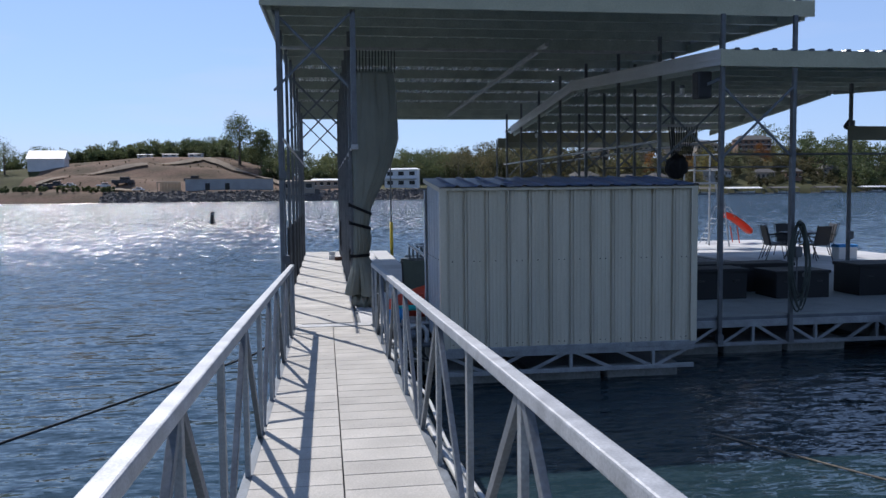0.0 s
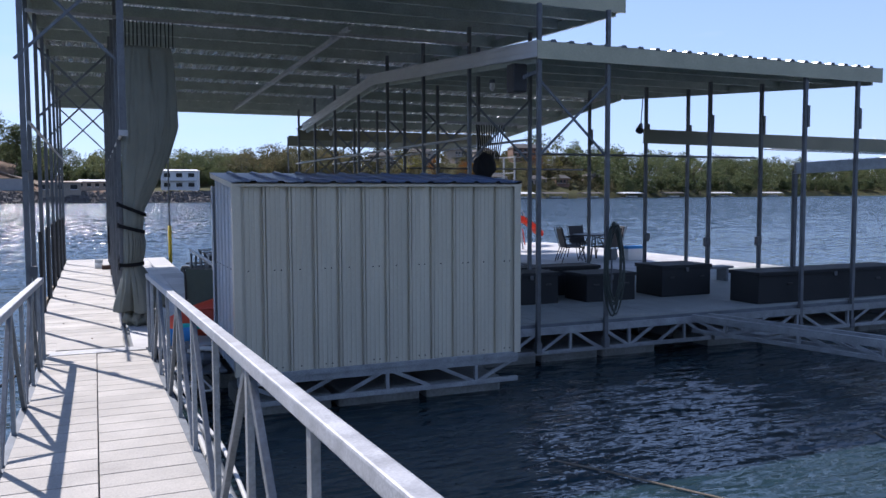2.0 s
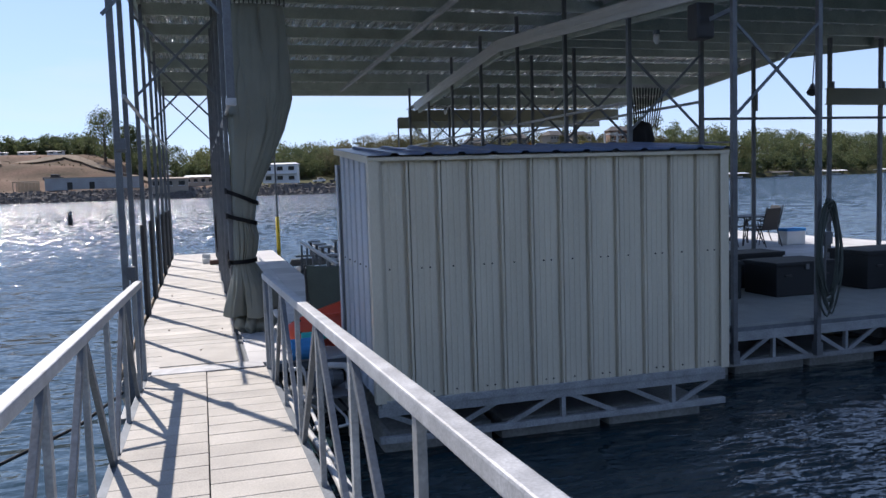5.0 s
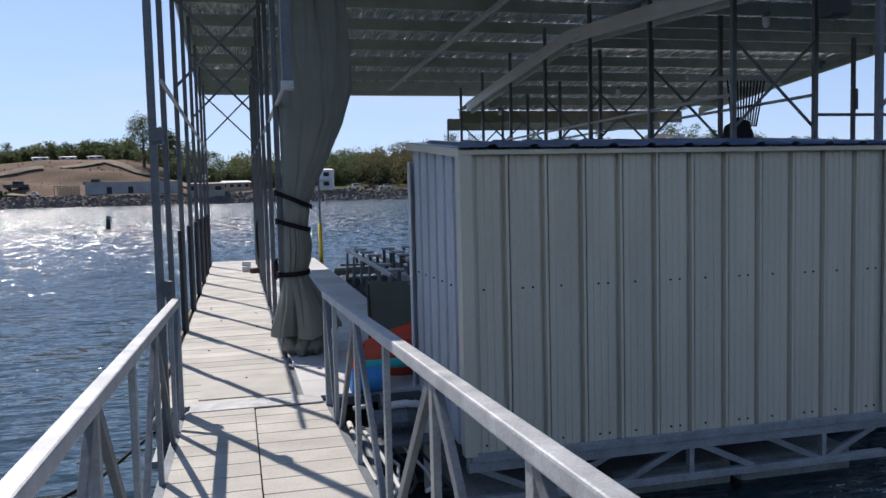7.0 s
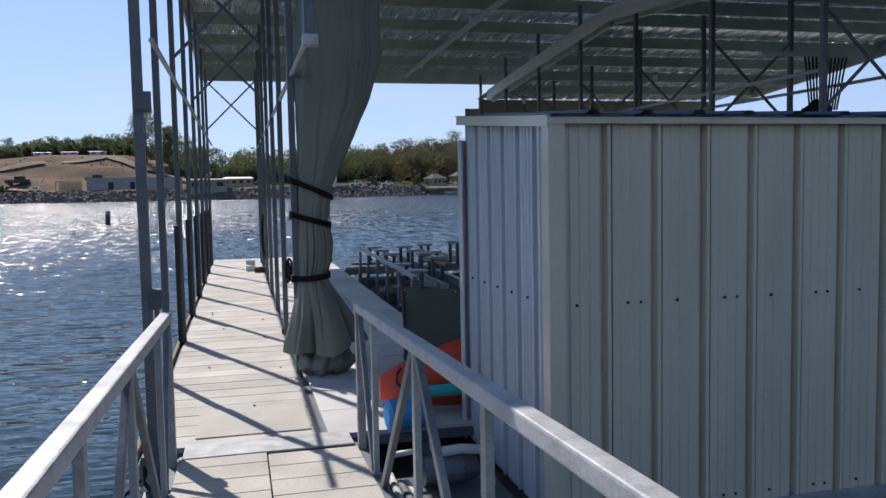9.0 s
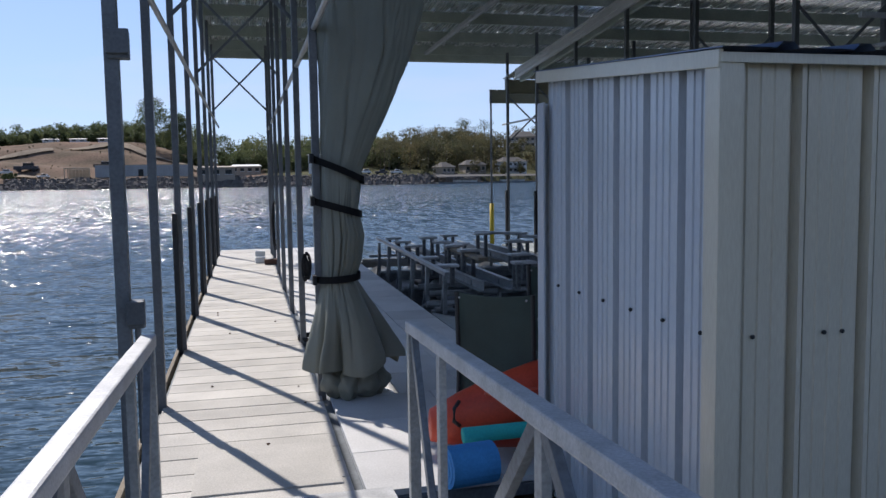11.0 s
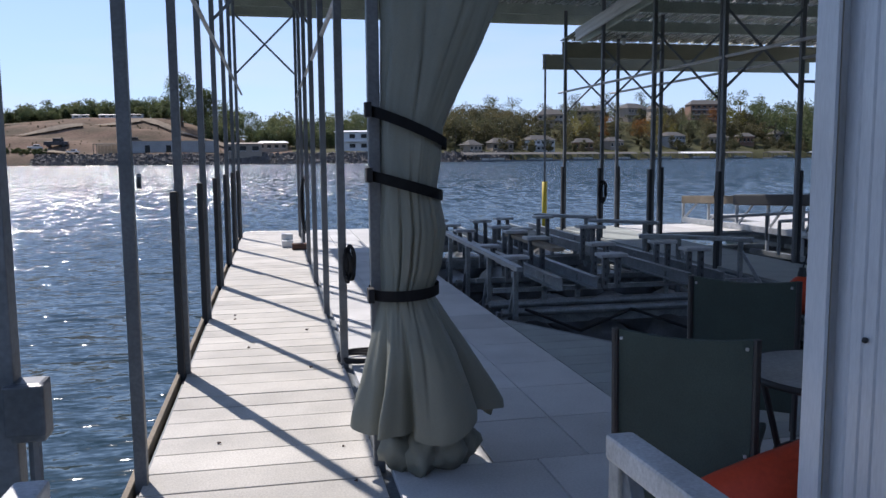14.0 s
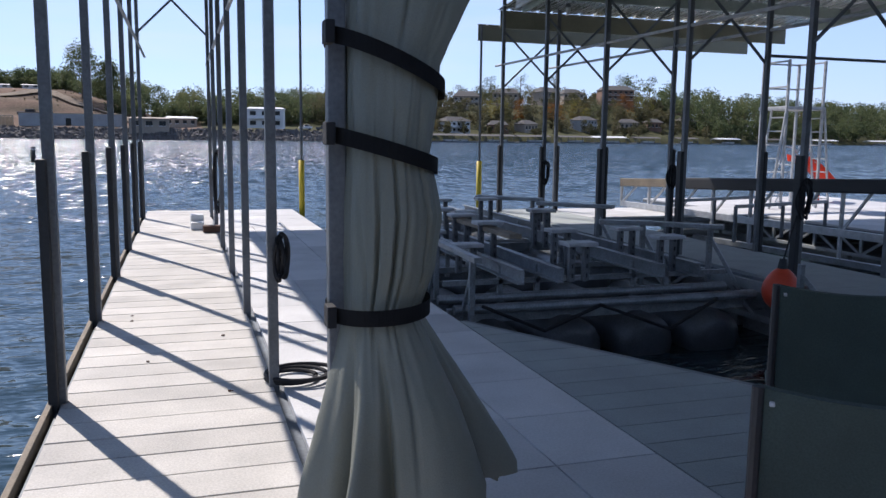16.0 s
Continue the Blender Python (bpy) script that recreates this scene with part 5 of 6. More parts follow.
def pontoon_bunk(p, q):
    """A padded timber on a welded truss, rising towards the slip's mouth."""
    p, q = Vector(p), Vector(q)
    b = thing("timber_bunk", (p.x, p.y, 0), "long padded timber bunk on a pale welded truss frame", "boat bunk", "timber bunks")
    part("timber", span(p, q, 0.12, 0.17, 0.015), TIMBER, b, "weathered timber beam")
    part("cover", span(p.lerp(q, 0.28), q + (q - p) * 0.01, 0.17, 0.22, 0.03), RUBBER, b, "black padded cover over the timber beam")
    a, c = Vector((p.x, p.y, 0.07)), Vector((q.x, q.y, 0.05))
    part("lower_rail", span(a, c, 0.08, 0.12, 0.006), GALV_RAIL, b)
    part("foot_rail", span(a.lerp(c, 0.36) - Vector((0, 0, 0.45)), c - Vector((0, 0, 0.45)), 0.08, 0.1, 0.006), GALV_MID, b)
    for k in range(8):
        f, g = k / 7, min(1, (k + 0.55) / 7)
        part("post", span(a.lerp(c, f) - Vector((0, 0, 0.45 if f > 0.4 else 0.04)), p.lerp(q, f) - Vector((0, 0, 0.07)), 0.05, 0.05, 0.004), GALV_RAIL, b)
        part("strut", span(a.lerp(c, f), p.lerp(q, g) - Vector((0, 0, 0.07)), 0.03, 0.04), GALV_RAIL, b)
    return b


pontoon_bunk((9.17, 27.3, 0.53), (9.8, 20.6, 0.83))
for y, z in ((21.5, 0.5), (23.2, 0.45)):
    rk = thing("dock_rail", (8.2, y, 0), "low galvanised guard rail along the slip edge", "rail", "low rails")
    part("rail", span((7.7, y, z), (9.9, y + 0.6, z), 0.05, 0.05, 0.005), GALV_RAIL, rk)
    for f in (0, 0.5, 1):
        part("post", span((7.7 + 2.2 * f, y + 0.6 * f, -0.03), (7.7 + 2.2 * f, y + 0.6 * f, z), 0.04, 0.04), GALV, rk)
# small curtain tied up beside the middle posts
rc = thing("rolled_curtain", (7.1, 15.3, 1.9), "black canvas curtain tied up beside a middle post", "curtain")
bm = bmesh.new()
bmesh.ops.create_icosphere(bm, subdivisions=4, radius=1)
for v in bm.verts:
    v.co *= 1 + 0.2 * noise.noise(v.co * 2.0) + 0.05 * math.sin(14 * math.atan2(v.co.y, v.co.x))
bmesh.ops.transform(bm, matrix=Matrix.Translation((6.90, 15.3, 2.42)) @ Matrix.Diagonal((0.22, 0.15, 0.24, 1)), verts=bm.verts)
part("canvas", bm, STRAP, rc, smooth=True)
part("rail", span((6.1, 15.3, 3.22), (7.6, 15.3, 3.22), 0.05, 0.05), GALV_RAIL, rc)
for k in range(12):
    part("hook", tube([(6.72 + 0.055 * k, 15.3, 3.22), (6.8 + 0.035 * k, 15.3, 2.55)], 0.012, 5), STRAP, rc)

# ---- neighbouring roofs to the east ----


def neighbour_roof(p, q, depth, mat, label, posts, far=6.0, bare=0.0):
    """A dock roof seen by its edge: a fascia from p to q, ribbed sheet behind it from a distance bare on, posts."""
    p, q = Vector(p), Vector(q)
    d = (q - p).normalized()
    n = Vector((-d.y, d.x, 0)).normalized()
    r = thing("neighbour_roof", p, label, "roof", "neighbouring dock roofs")
    part("fascia", span(p, q, 0.06, depth, 0.004), mat, r)
    lip = Vector((0, 0, depth / 2 - 0.01))
    for s in (1, -1):
        part("flange", span(p + lip * s + n * 0.05, q + lip * s + n * 0.05, 0.05, 0.014), mat, r)
    prof, u, length = [], 0.0, (q - p).length - bare
    while u < length - 0.4:
        prof += [(u, 0), (u + 0.24, 0), (u + 0.26, 0.035), (u + 0.33, 0.035), (u + 0.35, 0)]
        u += 0.4
    prof.append((length, 0))
    part("roof_sheet", ribbed(prof, p + d * bare + n * 0.04 + Vector((0, 0, depth / 2 - 0.02)), d, (0, 0, 1), n, far), SHEET, r)
    for px, py, top in posts:
        part("post", span((px, py, -0.7), (px, py, top), 0.07, 0.07, 0.006), GALV, r)
    return r


neighbour_roof((10.8, 15.63, 3.10), (24.5, 13.2, 2.75), 0.29, OLIVE, "flat olive roof edge of the dock's far bay", [], 4.0, 5.5)
neighbour_roof((11.75, 12.47, 2.33), (17.5, 11.1, 2.66), 0.2, GALV_TRUSS, "pale grey beam roof of the next dock", [(11.83, 12.55, 2.3), (15.1, 11.95, 2.45)], 1.6, 1.0)


def covered_dock(x, y, w, d, roofmat, label, h=3.2):
    """A boat shelter on the far water: roof on posts over a deck."""
    c = thing("covered_dock", (x, y, WATER_Z), label, "boat dock", "far boat docks")
    part("deck", box((x, y, WATER_Z + 0.35), (w, d, 0.6)), STEEL_DARK, c)
    bm = bmesh.new()
    e = 0.5
    v = [bm.verts.new(p) for p in ((x - w / 2 - e, y - d / 2 - e, h), (x + w / 2 + e, y - d / 2 - e, h), (x + w / 2 + e, y + d / 2 + e, h), (x - w / 2 - e, y + d / 2 + e, h), (x - w / 2 - e, y, h + 0.9), (x + w / 2 + e, y, h + 0.9))]
    for f in ((0, 1, 5, 4), (2, 3, 4, 5), (0, 4, 3), (1, 2, 5), (0, 3, 2, 1)):
        bm.faces.new([v[i] for i in f])
    part("roof", bm, roofmat, c)
    n = max(2, round(w / 4))
    for i in range(n + 1):
        for s in (-1, 1):
            px = x - w / 2 + 0.2 + (w - 0.4) * i / n
            part("post", span((px, y + s * (d / 2 - 0.2), WATER_Z), (px, y + s * (d / 2 - 0.2), h), 0.18, 0.18), GALV, c)
    part("boat_hull", box((x + w * 0.12, y, WATER_Z + 1.1), (w * 0.5, d * 0.3, 0.9), 0.2), BOX_WHITE, c)
    return c


covered_dock(166, 110, 38, 12, GREEN_ROOF, "neighbouring covered boat dock with a pale green roof", 5.4)

# ---- the far shore ----
rng = np.random.default_rng(7)


def at_shore(x, d):
    y = shore(x) + d
    return x, y, land(x, y)


def house(x, d, w, depth, h, wall, roofing, label, storeys=1, hip=1.6, turn=0.0, windows=4, rise=None):
    if d < 50 and x > 60:
        w, h = w * 0.72, h * 0.8
    gx, gy, gz = at_shore(x, d)
    k = thing("house", (gx, gy, gz), label, "house", "houses on the far shore")
    part("wall", box((gx, gy, gz + h / 2 - 1.0), (w, depth, h + 2.0), 0, None, turn), wall, k)
    bm = bmesh.new()
    e = 0.7
    v = [bm.verts.new(p) for p in ((-w / 2 - e, -depth / 2 - e, 0), (w / 2 + e, -depth / 2 - e, 0), (w / 2 + e, depth / 2 + e, 0), (-w / 2 - e, depth / 2 + e, 0), (-w / 2 + hip, 0, rise or hip * 1.1), (w / 2 - hip, 0, rise or hip * 1.1))]
    for f in ((0, 1, 5, 4), (2, 3, 4, 5), (0, 4, 3), (1, 2, 5), (0, 3, 2, 1)):
        bm.faces.new([v[i] for i in f])
    bmesh.ops.transform(bm, matrix=pose(gx, gy, gz + h, 0, 0, turn), verts=bm.verts)
    part("roof", bm, roofing, k)
    m = pose(gx, gy, gz, 0, 0, turn)
    for s in range(storeys):
        zc = h * (s + 0.55) / storeys
        for i in range(windows):
            u = -w / 2 + w * (i + 0.5) / windows
            b = box((u, -depth / 2 - 0.06, zc), (w / windows * 0.5, 0.12, h / storeys * 0.42))
            bmesh.ops.transform(b, matrix=m, verts=b.verts)
            win = part("window", b, WINDOW, k)
            b = box((u, -depth / 2 - 0.05, zc - h / storeys * 0.24), (w / windows * 0.6, 0.3, 0.16))
            bmesh.ops.transform(b, matrix=m, verts=b.verts)
            part("sill", b, WALL_WHITE, win)
        if s:
            b = box((0, -depth / 2 - 0.7, h * s / storeys), (w * 0.9, 1.4, 0.25))
            bmesh.ops.transform(b, matrix=m, verts=b.verts)
            part("balcony", b, WALL_WHITE, k)
    return k


# left: building site
house(-147, 80, 18, 12, 4.8, WALL_WHITE, ROOF_LIGHT, "large white metal barn on the bare hill", 1, -0.5, 4, 0, 4.6)
ws = thing("block_wall", at_shore(-42, 16), "long grey block foundation wall with dark door openings", "wall")
x, y, z = at_shore(-42, 16)
part("wall", box((x, y, z + 1.4), (38, 1.0, 6.5)), WALL_GREY, ws)
for dx in (-9.5, -1.0):
    part("opening", box((x + dx, y - 0.55, z + 1.4), (2.0, 0.2, 3.0)), WINDOW, ws)
part("cap", box((x, y, z + 4.75), (38.4, 1.3, 0.25)), LUMBER, ws)
fr = thing("unfinished_house", at_shore(-69, 16), "pale unfinished timber stud frame on the building site", "house frame")
x, y, z = at_shore(-69, 16)
for i in range(8):
    part("stud", span((x - 5 + i * 1.4, y, z - 1), (x - 5 + i * 1.4, y, z + 4.0), 0.35, 0.35), LUMBER, fr)
part("top_plate", span((x - 5.3, y, z + 4.1), (x + 5.1, y, z + 4.1), 0.4, 0.4), LUMBER, fr)
part("sheathing", box((x + 0.5, y + 2.5, z + 1.2), (8.5, 0.3, 5)), LUMBER, fr)
house(-12, 8, 15, 8, 4.2, WALL_TAN, WALL_TAN, "low tan boathouse at the water's edge", 1, 0.5, 0, 3)
house(0, 40, 13, 8, 3.4, WALL_TAN, ROOF_LIGHT, "long low tan lakeside building with a pale roof", 1, 0.8, 0, 4)
house(35, 24, 15, 10, 8.2, WALL_WHITE, ROOF_LIGHT, "two-storey white lakeside house", 2, 0.7, -12, 3)
for x, d, m in ((-98, 96, "a"), (-84, 96, "b"), (-70, 98, "c")):
    house(x, d + 4, 8, 3, 1.7, WALL_WHITE, ROOF_LIGHT, "long white site trailer on the hilltop", 1, 0.3, 0, 2)


def vehicle(x, d, mat, label, size=1.0, turn=0.0):
    gx, gy, gz = at_shore(x, d)
    v = thing("parked_truck", (0, 0, 0), label, "truck", "parked vehicles")
    part("body", box((0, 0, 0.9 * size), (5.2 * size, 1.9 * size, 0.8 * size), 0.12), mat, v)
    part("cabin", box((0.5 * size, 0, 1.65 * size), (2.3 * size, 1.7 * size, 0.8 * size), 0.2), mat, v)
    part("windscreen", box((0.5 * size, -0.02, 1.7 * size), (2.0 * size, 1.76 * size, 0.5 * size), 0.1), WINDOW, v)
    for sx in (-1.6, 1.6):
        for sy in (-0.9, 0.9):
            part("wheel", tube([(sx * size, (sy - 0.1) * size, 0.4 * size), (sx * size, (sy + 0.1) * size, 0.4 * size)], 0.42 * size, 12), RUBBER, v)
    v.matrix_basis = pose(gx, gy, gz, 0, 0, turn)


for x, d, m, lab, s, t in ((-103, 30, CAR_WHITE, "white pickup truck parked on the building site", 1.2, 15), (-132, 30, CAR_DARK, "dark truck parked on the bare slope", 1.3, 0), (-120, 30, CAR_WHITE, "white van parked on the bare slope", 1.2, 0), (-128, 34, CAR_DARK, "dark trailer parked on the bare slope", 1.5, 0), (-94, 32, CAR_DARK, "dark dump truck parked on the building site", 1.9, 5),
                           (-62, 40, CAR_DARK, "dark digger parked above the block wall", 1.6, 10), (-84, 20, CAR_WHITE, "white car parked beside the timber frame", 1.0, -10), (52, 18, CAR_WHITE, "white car parked by the lake", 1.1, 0), (60, 18, CAR_DARK, "dark car parked by the lake", 1.1, 0), (68, 20, CAR_WHITE, "pale car parked by the lake", 1.1, 0)):
    vehicle(x, d, m, lab, s, t)

# right: houses up the slope
for x, d, w, dp, h, wall, rf, st, n, lab in (
        (110, 18, 15, 9, 5, WALL_TAN, ROOF_DARK, 1, 4, "low tan cottage close to the lake"), (92, 14, 10, 8, 4.2, WALL_TAN, ROOF_DARK, 1, 3, "small tan cottage with a dark roof"),
        (136, 22, 20, 9, 7.5, WALL_WHITE, ROOF_DARK, 2, 5, "white two-storey lake house with many windows"), (172, 88, 16, 12, 9, WALL_TAN, ROOF_DARK, 2, 5, "tan two-storey house on the wooded slope"),
        (168, 24, 15, 9, 5, WALL_BROWN, ROOF_DARK, 1, 4, "brown cottage above the boat docks"), (190, 26, 14, 9, 5.5, WALL_TAN, ROOF_DARK, 1, 4, "tan cottage with a low dark roof"),
        (206, 92, 17, 12, 10, WALL_TAN, ROOF_DARK, 2, 5, "wide tan house high on the slope"), (236, 30, 18, 10, 8, WALL_GREY, ROOF_DARK, 2, 5, "blue-grey lake house with two storeys"),
        (242, 98, 16, 12, 11, WALL_TAN, ROOF_DARK, 2, 6, "large tan house on the ridge"), (268, 104, 15, 12, 10, WALL_TAN, ROOF_DARK, 2, 5, "large tan gabled house on the ridge"),
        (308, 98, 24, 14, 14, WALL_BROWN, ROOF_DARK, 3, 6, "big brown brick house crowning the slope"), (275, 34, 16, 10, 6, WALL_TAN, ROOF_DARK, 1, 4, "tan cottage near the far docks"),
        (300, 36, 14, 10, 6, WALL_BROWN, ROOF_DARK, 1, 4, "brown cottage near the far docks"), (340, 40, 18, 10, 7, WALL_TAN, ROOF_DARK, 2, 4, "tan house among the shore trees"),
        (380, 110, 24, 12, 9, WALL_BROWN, ROOF_DARK, 2, 5, "brown house among trees on the ridge"), (420, 40, 16, 10, 6, WALL_WHITE, ROOF_LIGHT, 1, 4, "white cottage on the far shore"),
        (500, 40, 20, 10, 6, WALL_TAN, ROOF_LIGHT, 1, 5, "tan cottage on the far shore"), (640, 45, 22, 10, 7, WALL_WHITE, ROOF_DARK, 2, 5, "white house on the far shore")):
    house(x, d, w, dp, h * (0.78 if d > 80 else 1), wall, rf, lab, st, 3.2 if d > 80 else 2.2, float(rng.uniform(-28, 28)), n)
for x, w, rf, lab in ((95, 22, ROOF_DARK, "long dark-roofed boat dock on the far shore"), (122, 24, ROOF_DARK, "long dark-roofed boat dock on the far shore"), (150, 20, ROOF_DARK, "dark-roofed boat dock on the far shore"), (178, 18, ROOF_DARK, "dark-roofed boat dock on the far shore"),
                      (206, 18, ROOF_DARK, "dark-roofed boat dock on the far shore"), (232, 20, WALL_WHITE, "white-roofed boat dock on the far shore"), (262, 16, ROOF_DARK, "dark-roofed boat dock on the far shore"), (296, 14, ROOF_DARK, "dark-roofed boat dock on the far shore"),
                      (340, 16, ROOF_LIGHT, "pale-roofed boat dock on the far shore"), (395, 18, ROOF_DARK, "dark-roofed boat dock on the far shore"), (470, 20, ROOF_LIGHT, "pale-roofed boat dock on the far shore"), (560, 22, ROOF_LIGHT, "pale-roofed boat dock on the far shore")):
    covered_dock(x, shore(x) - 6, w, 9, rf, lab, 2.6)
by = thing("marker_buoy", (-10.5, 78, WATER_Z), "dark upright marker buoy standing in the lake", "buoy")
part("spar", tube([(-10.5, 78, WATER_Z - 0.4), (-10.5, 78, 0.05), (-10.47, 78, 0.45)], [0.19, 0.17, 0.15], 12), PLASTIC_DARK, by, smooth=True)
part("band", tube([(-10.48, 78, 0.2), (-10.475, 78, 0.32)], 0.18, 12), WALL_GREY, by)


def leaf_cloud(trees, leaf=0.75, per=26, clumps=14, gap=0.0):
    """Crowns of many small leaf faces: trees is rows of x, y, ground, height, width."""
    out = []
    for x, y, z, h, w in trees:
        n = clumps
        cz = rng.uniform(0.16, 0.95, n)
        prof = np.sin(np.pi * np.clip(cz * 0.85 + 0.12, 0, 1)) ** 0.6
        ang = rng.uniform(0, 2 * np.pi, n)
        rad = w * 0.5 * prof * np.sqrt(rng.uniform(0.05, 1, n))
        cen = np.stack([x + rad * np.cos(ang), y + rad * np.sin(ang), z + h * cz], 1)
        size = w * rng.uniform(0.16, 0.30, n)
        dirs = rng.normal(size=(n, per, 3))
        dirs /= np.linalg.norm(dirs, axis=2, keepdims=True)
        pts = (cen[:, None, :] + dirs * (size[:, None, None] * rng.uniform(0.55, 1.1, (n, per, 1))) * np.array([1, 1, 0.8])).reshape(-1, 3)
        a = rng.normal(size=pts.shape)
        a /= np.linalg.norm(a, axis=1, keepdims=True)
        b = np.cross(a, rng.normal(size=pts.shape))
        b /= np.linalg.norm(b, axis=1, keepdims=True)
        s = leaf * rng.uniform(0.5, 1.2, (len(pts), 1))
        out.append(np.stack([pts - a * s * 0.5, pts + b * s * 0.4, pts + a * s * 0.5, pts - b * s * 0.4], 1))
    v = np.concatenate(out).reshape(-1, 3)
    return v


def leaf_mesh(name, v, mat):
    me = bpy.data.meshes.new(name)
    n = len(v) // 4
    me.vertices.add(len(v)), me.loops.add(len(v)), me.polygons.add(n)
    me.vertices.foreach_set("co", v.astype(np.float32).ravel())
    me.loops.foreach_set("vertex_index", np.arange(len(v), dtype=np.int32))
    me.polygons.foreach_set("loop_start", np.arange(0, len(v), 4, dtype=np.int32))
    me.update(calc_edges=True)
    me.materials.append(mat)
    return me


def woods(name, label, rows, mat=LEAVES, leaf=0.8, per=32, clumps=16):
    ob = new(name, leaf_mesh(name, leaf_cloud(rows, leaf, per, clumps), mat))
    tagged(ob, label, "woods", kind="stuff")
    bm = bmesh.new()
    for x, y, z, h, w in rows:
        tube([(x, y, z - 0.5), (x + 0.02 * h, y, z + h * 0.7)], [0.025 * h, 0.008 * h], 5, bm)
    tr = new("trunks", mesh_of(bm, "trunks", BARK))
    tr.parent = ob
    tagged(tr, kind="stuff")


def scatter(n, x0, x1, d0, d1, h0, h1):
    rows = []
    for _ in range(n):
        x, d = float(rng.uniform(x0, x1)), float(rng.uniform(d0, d1))
        gx, gy, gz = at_shore(x, d)
        h = float(rng.uniform(h0, h1))
        rows.append((gx, gy, gz, h, h * float(rng.uniform(0.55, 0.85))))
    return rows


woods("hilltop_woods", "line of green trees along the bare hilltop", scatter(170, -180, -28, 108, 165, 7, 12))
woods("hilltop_thicket", "low green thicket filling the hilltop tree line", scatter(200, -185, -20, 102, 130, 4, 7), leaf=0.7)
woods("valley_thicket", "low green thicket behind the lakeside buildings", scatter(200, -30, 130, 50, 75, 6, 10), leaf=0.7)
woods("west_bank_scrub", "dry scrub on the lower slope", scatter(120, -150, -95, 10, 26, 1.0, 2.4), leaf=0.4)
woods("hill_scrub", "low dry scrub dotted over the bare hill", scatter(110, -140, -15, 14, 96, 0.3, 0.9), LEAVES_OLIVE, leaf=0.35, per=14, clumps=8)
woods("west_woods", "green trees beside the white barn", scatter(60, -330, -163, 60, 130, 9, 15))
woods("valley_woods", "dense green trees behind the lakeside buildings", scatter(130, -28, 80, 62, 140, 11, 17))
woods("bank_woods", "dense green trees along the far bank", scatter(120, 62, 135, 32, 120, 11, 17), LEAVES_OLIVE)
woods("slope_woods", "scattered green trees among the hillside houses", scatter(95, 125, 345, 34, 96, 7, 13), LEAVES_OLIVE)
woods("ridge_woods", "green trees along the eastern ridge", scatter(90, 110, 430, 118, 175, 8, 15), LEAVES_OLIVE)
woods("east_woods", "dense green and brown trees along the eastern shore", scatter(380, 330, 1250, 30, 130, 17, 26), leaf=1.3)
woods("east_bank_woods", "green and brown trees close to the eastern shore", scatter(260, 330, 1150, 2, 34, 8, 16), leaf=1.1)
woods("slope_bushes", "low green bushes between the lakeside cottages", scatter(170, 80, 340, 6, 60, 3, 8), LEAVES_OLIVE, leaf=0.6)


def tree(x, d, h, w, mat, label, sparse=False):
    gx, gy, gz = at_shore(x, d)
    t = thing("tree", (gx, gy, gz), label, "tree", "single trees")
    bm = tube([(gx, gy, gz - 0.5), (gx + 0.1, gy, gz + h * 0.4), (gx + 0.3, gy, gz + h * 0.9)], [0.03 * h, 0.02 * h, 0.005 * h], 8)
    for k in range(9):
        a, f = float(rng.uniform(0, 6.28)), 0.3 + 0.065 * k
        l = w * 0.42 * (1.1 - 0.6 * f)
        tube([(gx + 0.2 * f, gy, gz + h * f), (gx + l * math.cos(a), gy + l * math.sin(a), gz + h * (f + 0.16))], [0.010 * h, 0.003 * h], 5, bm)
    part("trunk", bm, BARK, t)
    v = leaf_cloud([(gx, gy, gz, h, w)], 0.85 if sparse else 0.6, 60 if sparse else 60, 60 if sparse else 26)
    v = v - np.array([gx, gy, gz])
    ob = new("crown", leaf_mesh("crown", v, mat))
    ob.parent = t


tree(-44, 82, 26, 16, LEAVES, "tall thin-leaved tree on the bare hill", True)
tree(-33, 84, 20, 12, LEAVES, "slender thin-leaved tree on the bare hill", True)
tree(-168, 74, 18, 15, LEAVES, "broad green tree beside the white barn")
for x, d, h, w, m, lab in ((175, 40, 16, 14, LEAVES_YELLOW, "tree turning yellow on the slope"), (196, 48, 13, 10, LEAVES_AUTUMN, "tree with orange autumn leaves on the slope"), (220, 42, 14, 11, LEAVES_AUTUMN, "tree with red-orange autumn leaves near the shore"),
                           (240, 44, 16, 14, LEAVES_YELLOW, "yellow-green tree between the lake houses"), (262, 50, 17, 14, LEAVES, "broad green tree among the houses"), (290, 60, 16, 11, LEAVES_AUTUMN, "tree with orange leaves below the brick house"),
                           (312, 60, 17, 14, LEAVES_YELLOW, "tree with yellow leaves below the ridge"), (205, 120, 20, 11, LEAVES, "tall green tree on the ridge"), (232, 122, 21, 12, LEAVES, "tall green tree between ridge houses"), (262, 120, 22, 12, LEAVES, "tall green tree on the ridge"),
                           (150, 110, 20, 12, LEAVES, "tall green tree on the ridge"), (132, 100, 20, 12, LEAVES, "tall green tree above the white house"), (430, 60, 15, 12, LEAVES_AUTUMN, "tree with orange leaves on the far shore"), (520, 60, 16, 12, LEAVES_AUTUMN, "tree with rusty leaves on the far shore")):
    tree(x, d, h, w, m, lab)


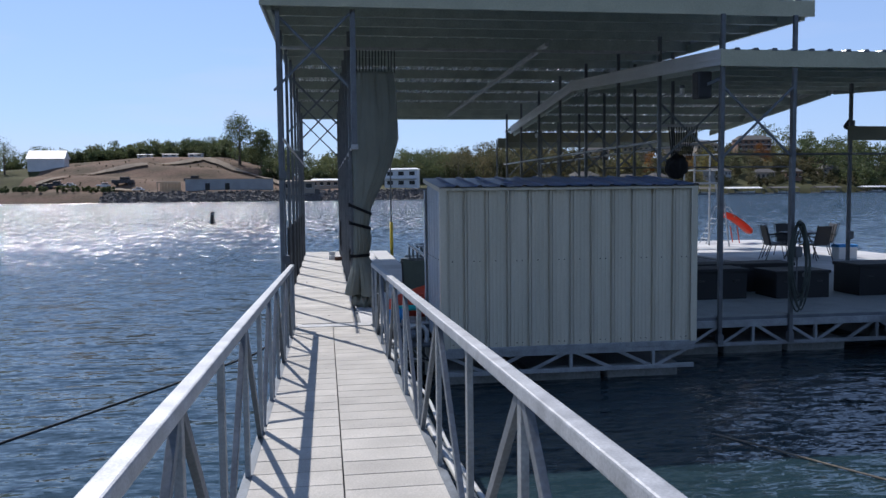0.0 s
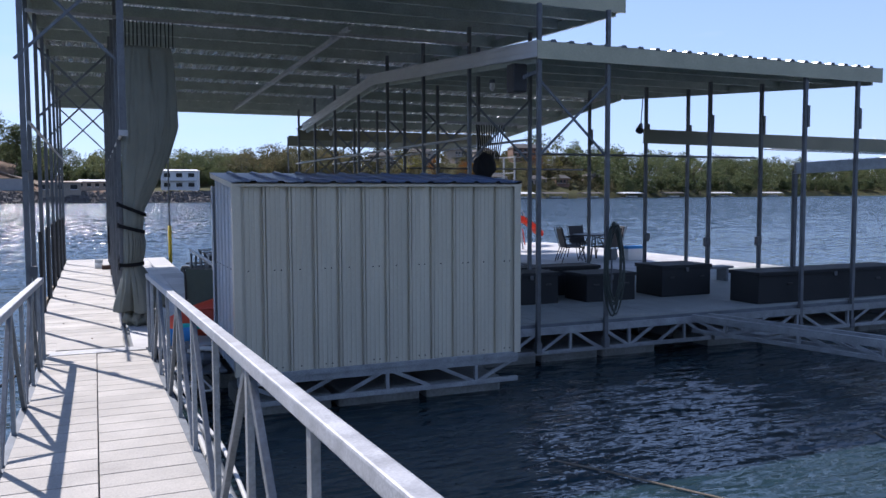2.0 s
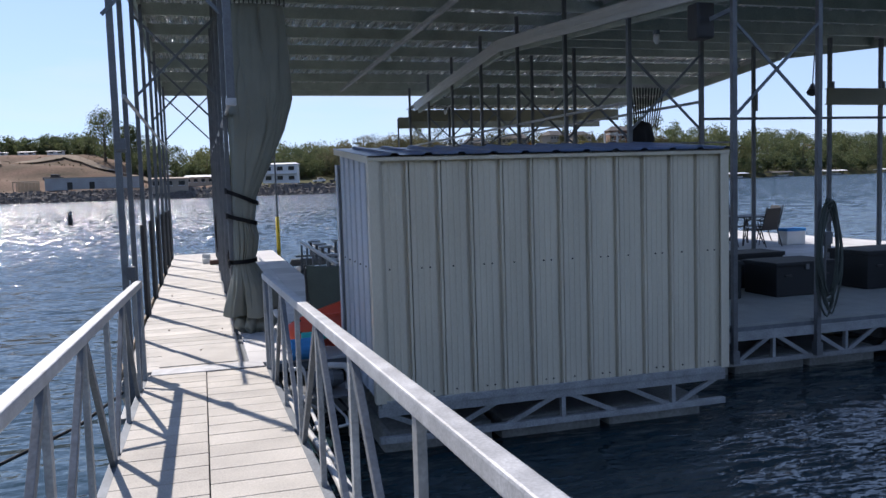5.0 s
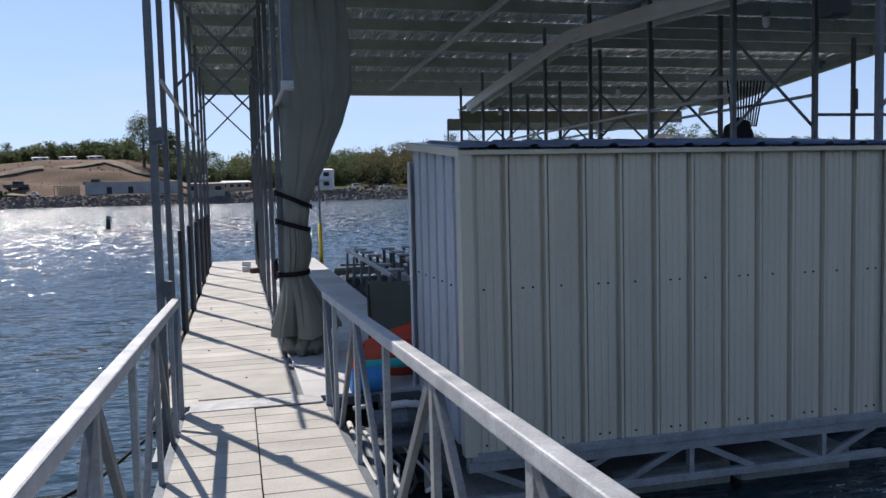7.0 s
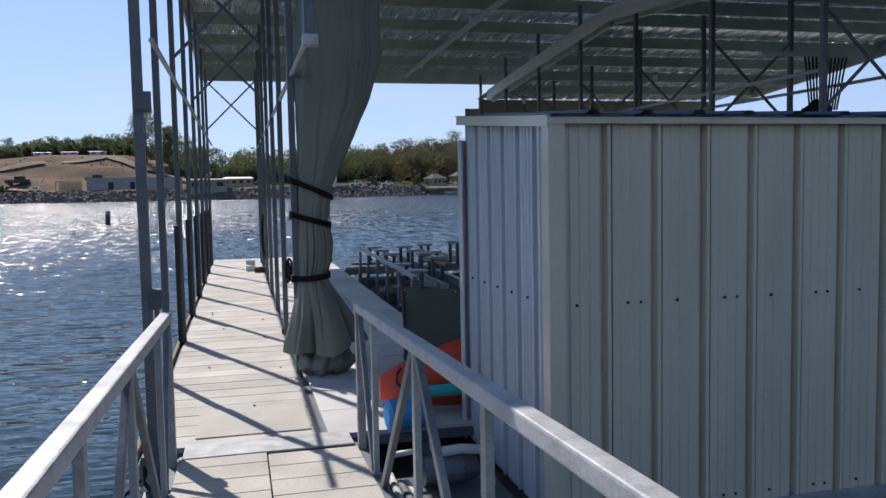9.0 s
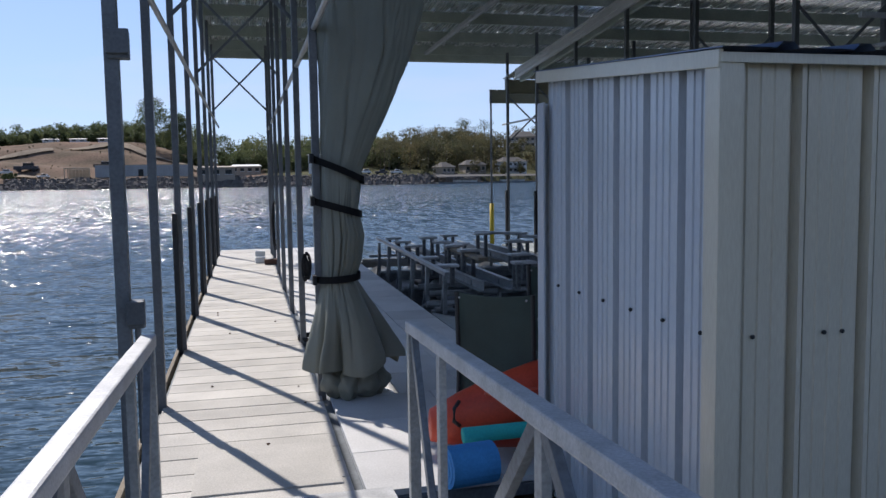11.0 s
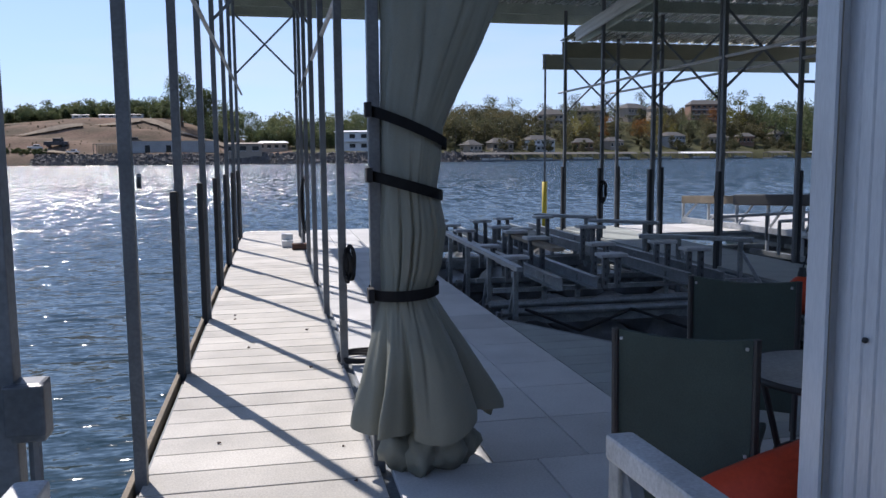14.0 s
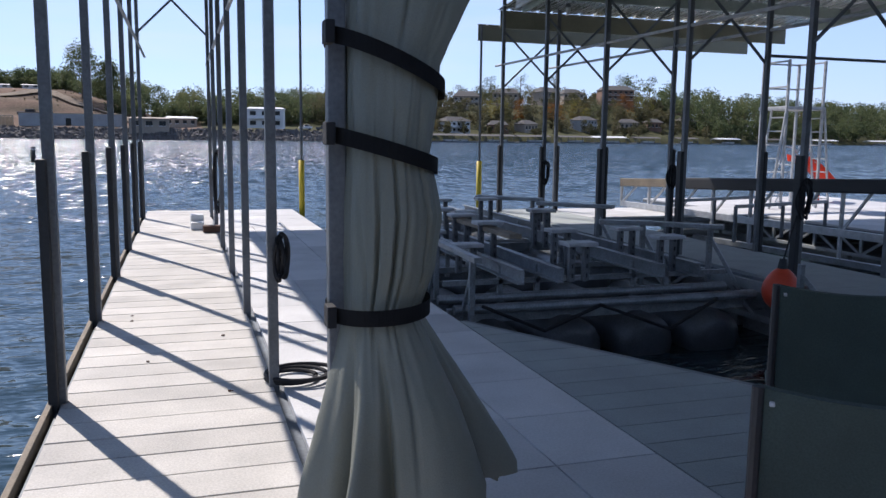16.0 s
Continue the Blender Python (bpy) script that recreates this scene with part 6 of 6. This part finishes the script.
def dirt_road(points, width, label):
    """A worn track laid on the slope."""
    bm = bmesh.new()
    rows = []
    pts = [(points[i][0] + (points[i + 1][0] - points[i][0]) * k / 10, points[i][1] + (points[i + 1][1] - points[i][1]) * k / 10) for i in range(len(points) - 1) for k in range(10)]
    for (x, d), (x2, d2) in zip(pts, pts[1:]):
        t = Vector((x2 - x, d2 - d)).normalized()
        row = []
        for s in (-1, 0, 1):
            gx, gy, gz = at_shore(x - t.y * width * s / 2, d + t.x * width * s / 2)
            row.append(bm.verts.new((gx, gy, gz + 0.9)))
        rows.append(row)
    for a, b in zip(rows, rows[1:]):
        for k in (0, 1):
            bm.faces.new((a[k], a[k + 1], b[k + 1], b[k]))
    solo("dirt_road", bm, ROAD, label, "road", kind="structure")


dirt_road([(-118, 18), (-98, 26), (-78, 14)], 5, "pale dirt track along the foot of the hill")
dirt_road([(-90, 72), (-62, 84), (-40, 66), (-18, 40), (0, 22)], 5, "pale dirt track winding down the bare hill")
dirt_road([(-140, 40), (-110, 58), (-84, 66)], 4, "pale dirt track across the bare slope")


def riprap(n):
    """Broken stone along the water's edge."""
    base = np.array([(-1, -1, -1), (1, -1, -1), (1, 1, -1), (-1, 1, -1), (-1, -1, 1), (1, -1, 1), (1, 1, 1), (-1, 1, 1)], float)
    fs = np.array([(0, 3, 2, 1), (4, 5, 6, 7), (0, 1, 5, 4), (1, 2, 6, 5), (2, 3, 7, 6), (3, 0, 4, 7)])
    vs, out = [], []
    for i in range(n):
        x, d = float(rng.uniform(-97, 110)), float(rng.uniform(-1.5, 8))
        gx, gy, gz = at_shore(x, d)
        s = rng.uniform(0.25, 0.85)
        m = np.array(Euler(rng.uniform(0, 3, 3)).to_matrix())
        vs.append((base * rng.uniform(0.6, 1.1, (8, 3)) * s) @ m.T + np.array([gx, gy, gz]))
        out.append(fs + 8 * i)
    me = bpy.data.meshes.new("riprap")
    me.from_pydata(np.concatenate(vs).tolist(), [], np.concatenate(out).tolist())
    me.materials.append(STONE)
    tagged(new("riprap", me), "broken grey rock along the far water's edge", "rocks", kind="stuff")


riprap(5000)

# ---- small litter on the deck ----
for k in range(9):
    x, y = float(rng.uniform(-0.6, 0.35)), float(rng.uniform(12.6, 22))
    b = bmesh.new()
    s = float(rng.uniform(0.009, 0.017))
    vs = [b.verts.new((x + s * math.cos(a) * (1 + 0.4 * math.sin(3 * a)), y + 0.6 * s * math.sin(a), 0.006 + 0.006 * math.sin(2 * a + k))) for a in np.linspace(0, 5.6, 8)]
    top = b.verts.new((x, y, 0.014))
    for i in range(8):
        b.faces.new((vs[i], vs[(i + 1) % 8], top))
    b.faces.new(vs[::-1])
    solo("dry_leaf", b, BROWN, "small curled brown leaf lying on the planks", "leaf", "leaves on the deck", base=(x, y, 0))

# ---- deck pieces ----
panels(walkway, LX, IX, 12.12, FAR, 1.2, 0.262, PLANK, 0.012)
panels(landing, IX + 0.05, 5.0, 12.12, 14.0, 0.7, 0.62, TILE)
panels(finger, IX + 0.05, 2.04, 14.0, FAR, 0.53, 0.62, TILE)
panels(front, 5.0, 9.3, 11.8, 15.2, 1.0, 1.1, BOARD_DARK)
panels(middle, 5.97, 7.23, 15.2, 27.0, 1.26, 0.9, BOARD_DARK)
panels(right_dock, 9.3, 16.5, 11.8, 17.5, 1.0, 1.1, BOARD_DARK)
panels(far_dock, 11.0, 16.5, 17.5, 29.4, 1.1, 1.1, TILE)
panels(end_dock, 7.25, 11.0, 25.1, 27.0, 1.1, 0.95, TILE)
for k in range(14):
    # planks of the corner floor, cut along its slanting edge
    y0, y1 = 14.0 + 0.25 * k + 0.004, 14.0 + 0.25 * (k + 1) - 0.004
    xa, xb = (2.05 + 1.9 * (17.5 - y) / 3.5 for y in (y0, y1))
    b = bmesh.new()
    low = [b.verts.new((x, y, DZ - 0.036)) for x, y in ((2.05, y0), (xa, y0), (max(xb, 2.06), y1), (2.05, y1))]
    top = [b.verts.new((x, y, DZ - 0.002)) for x, y in ((2.05, y0), (xa, y0), (max(xb, 2.06), y1), (2.05, y1))]
    b.faces.new(top), b.faces.new(low[::-1])
    for i in range(4):
        b.faces.new((low[i], low[(i + 1) % 4], top[(i + 1) % 4], top[i]))
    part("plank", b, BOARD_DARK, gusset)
hatch = part("hatch_cover", box((0.0, 12.64, 0.004), (0.78, 0.72, 0.012), 0.003), PLANK, walkway)
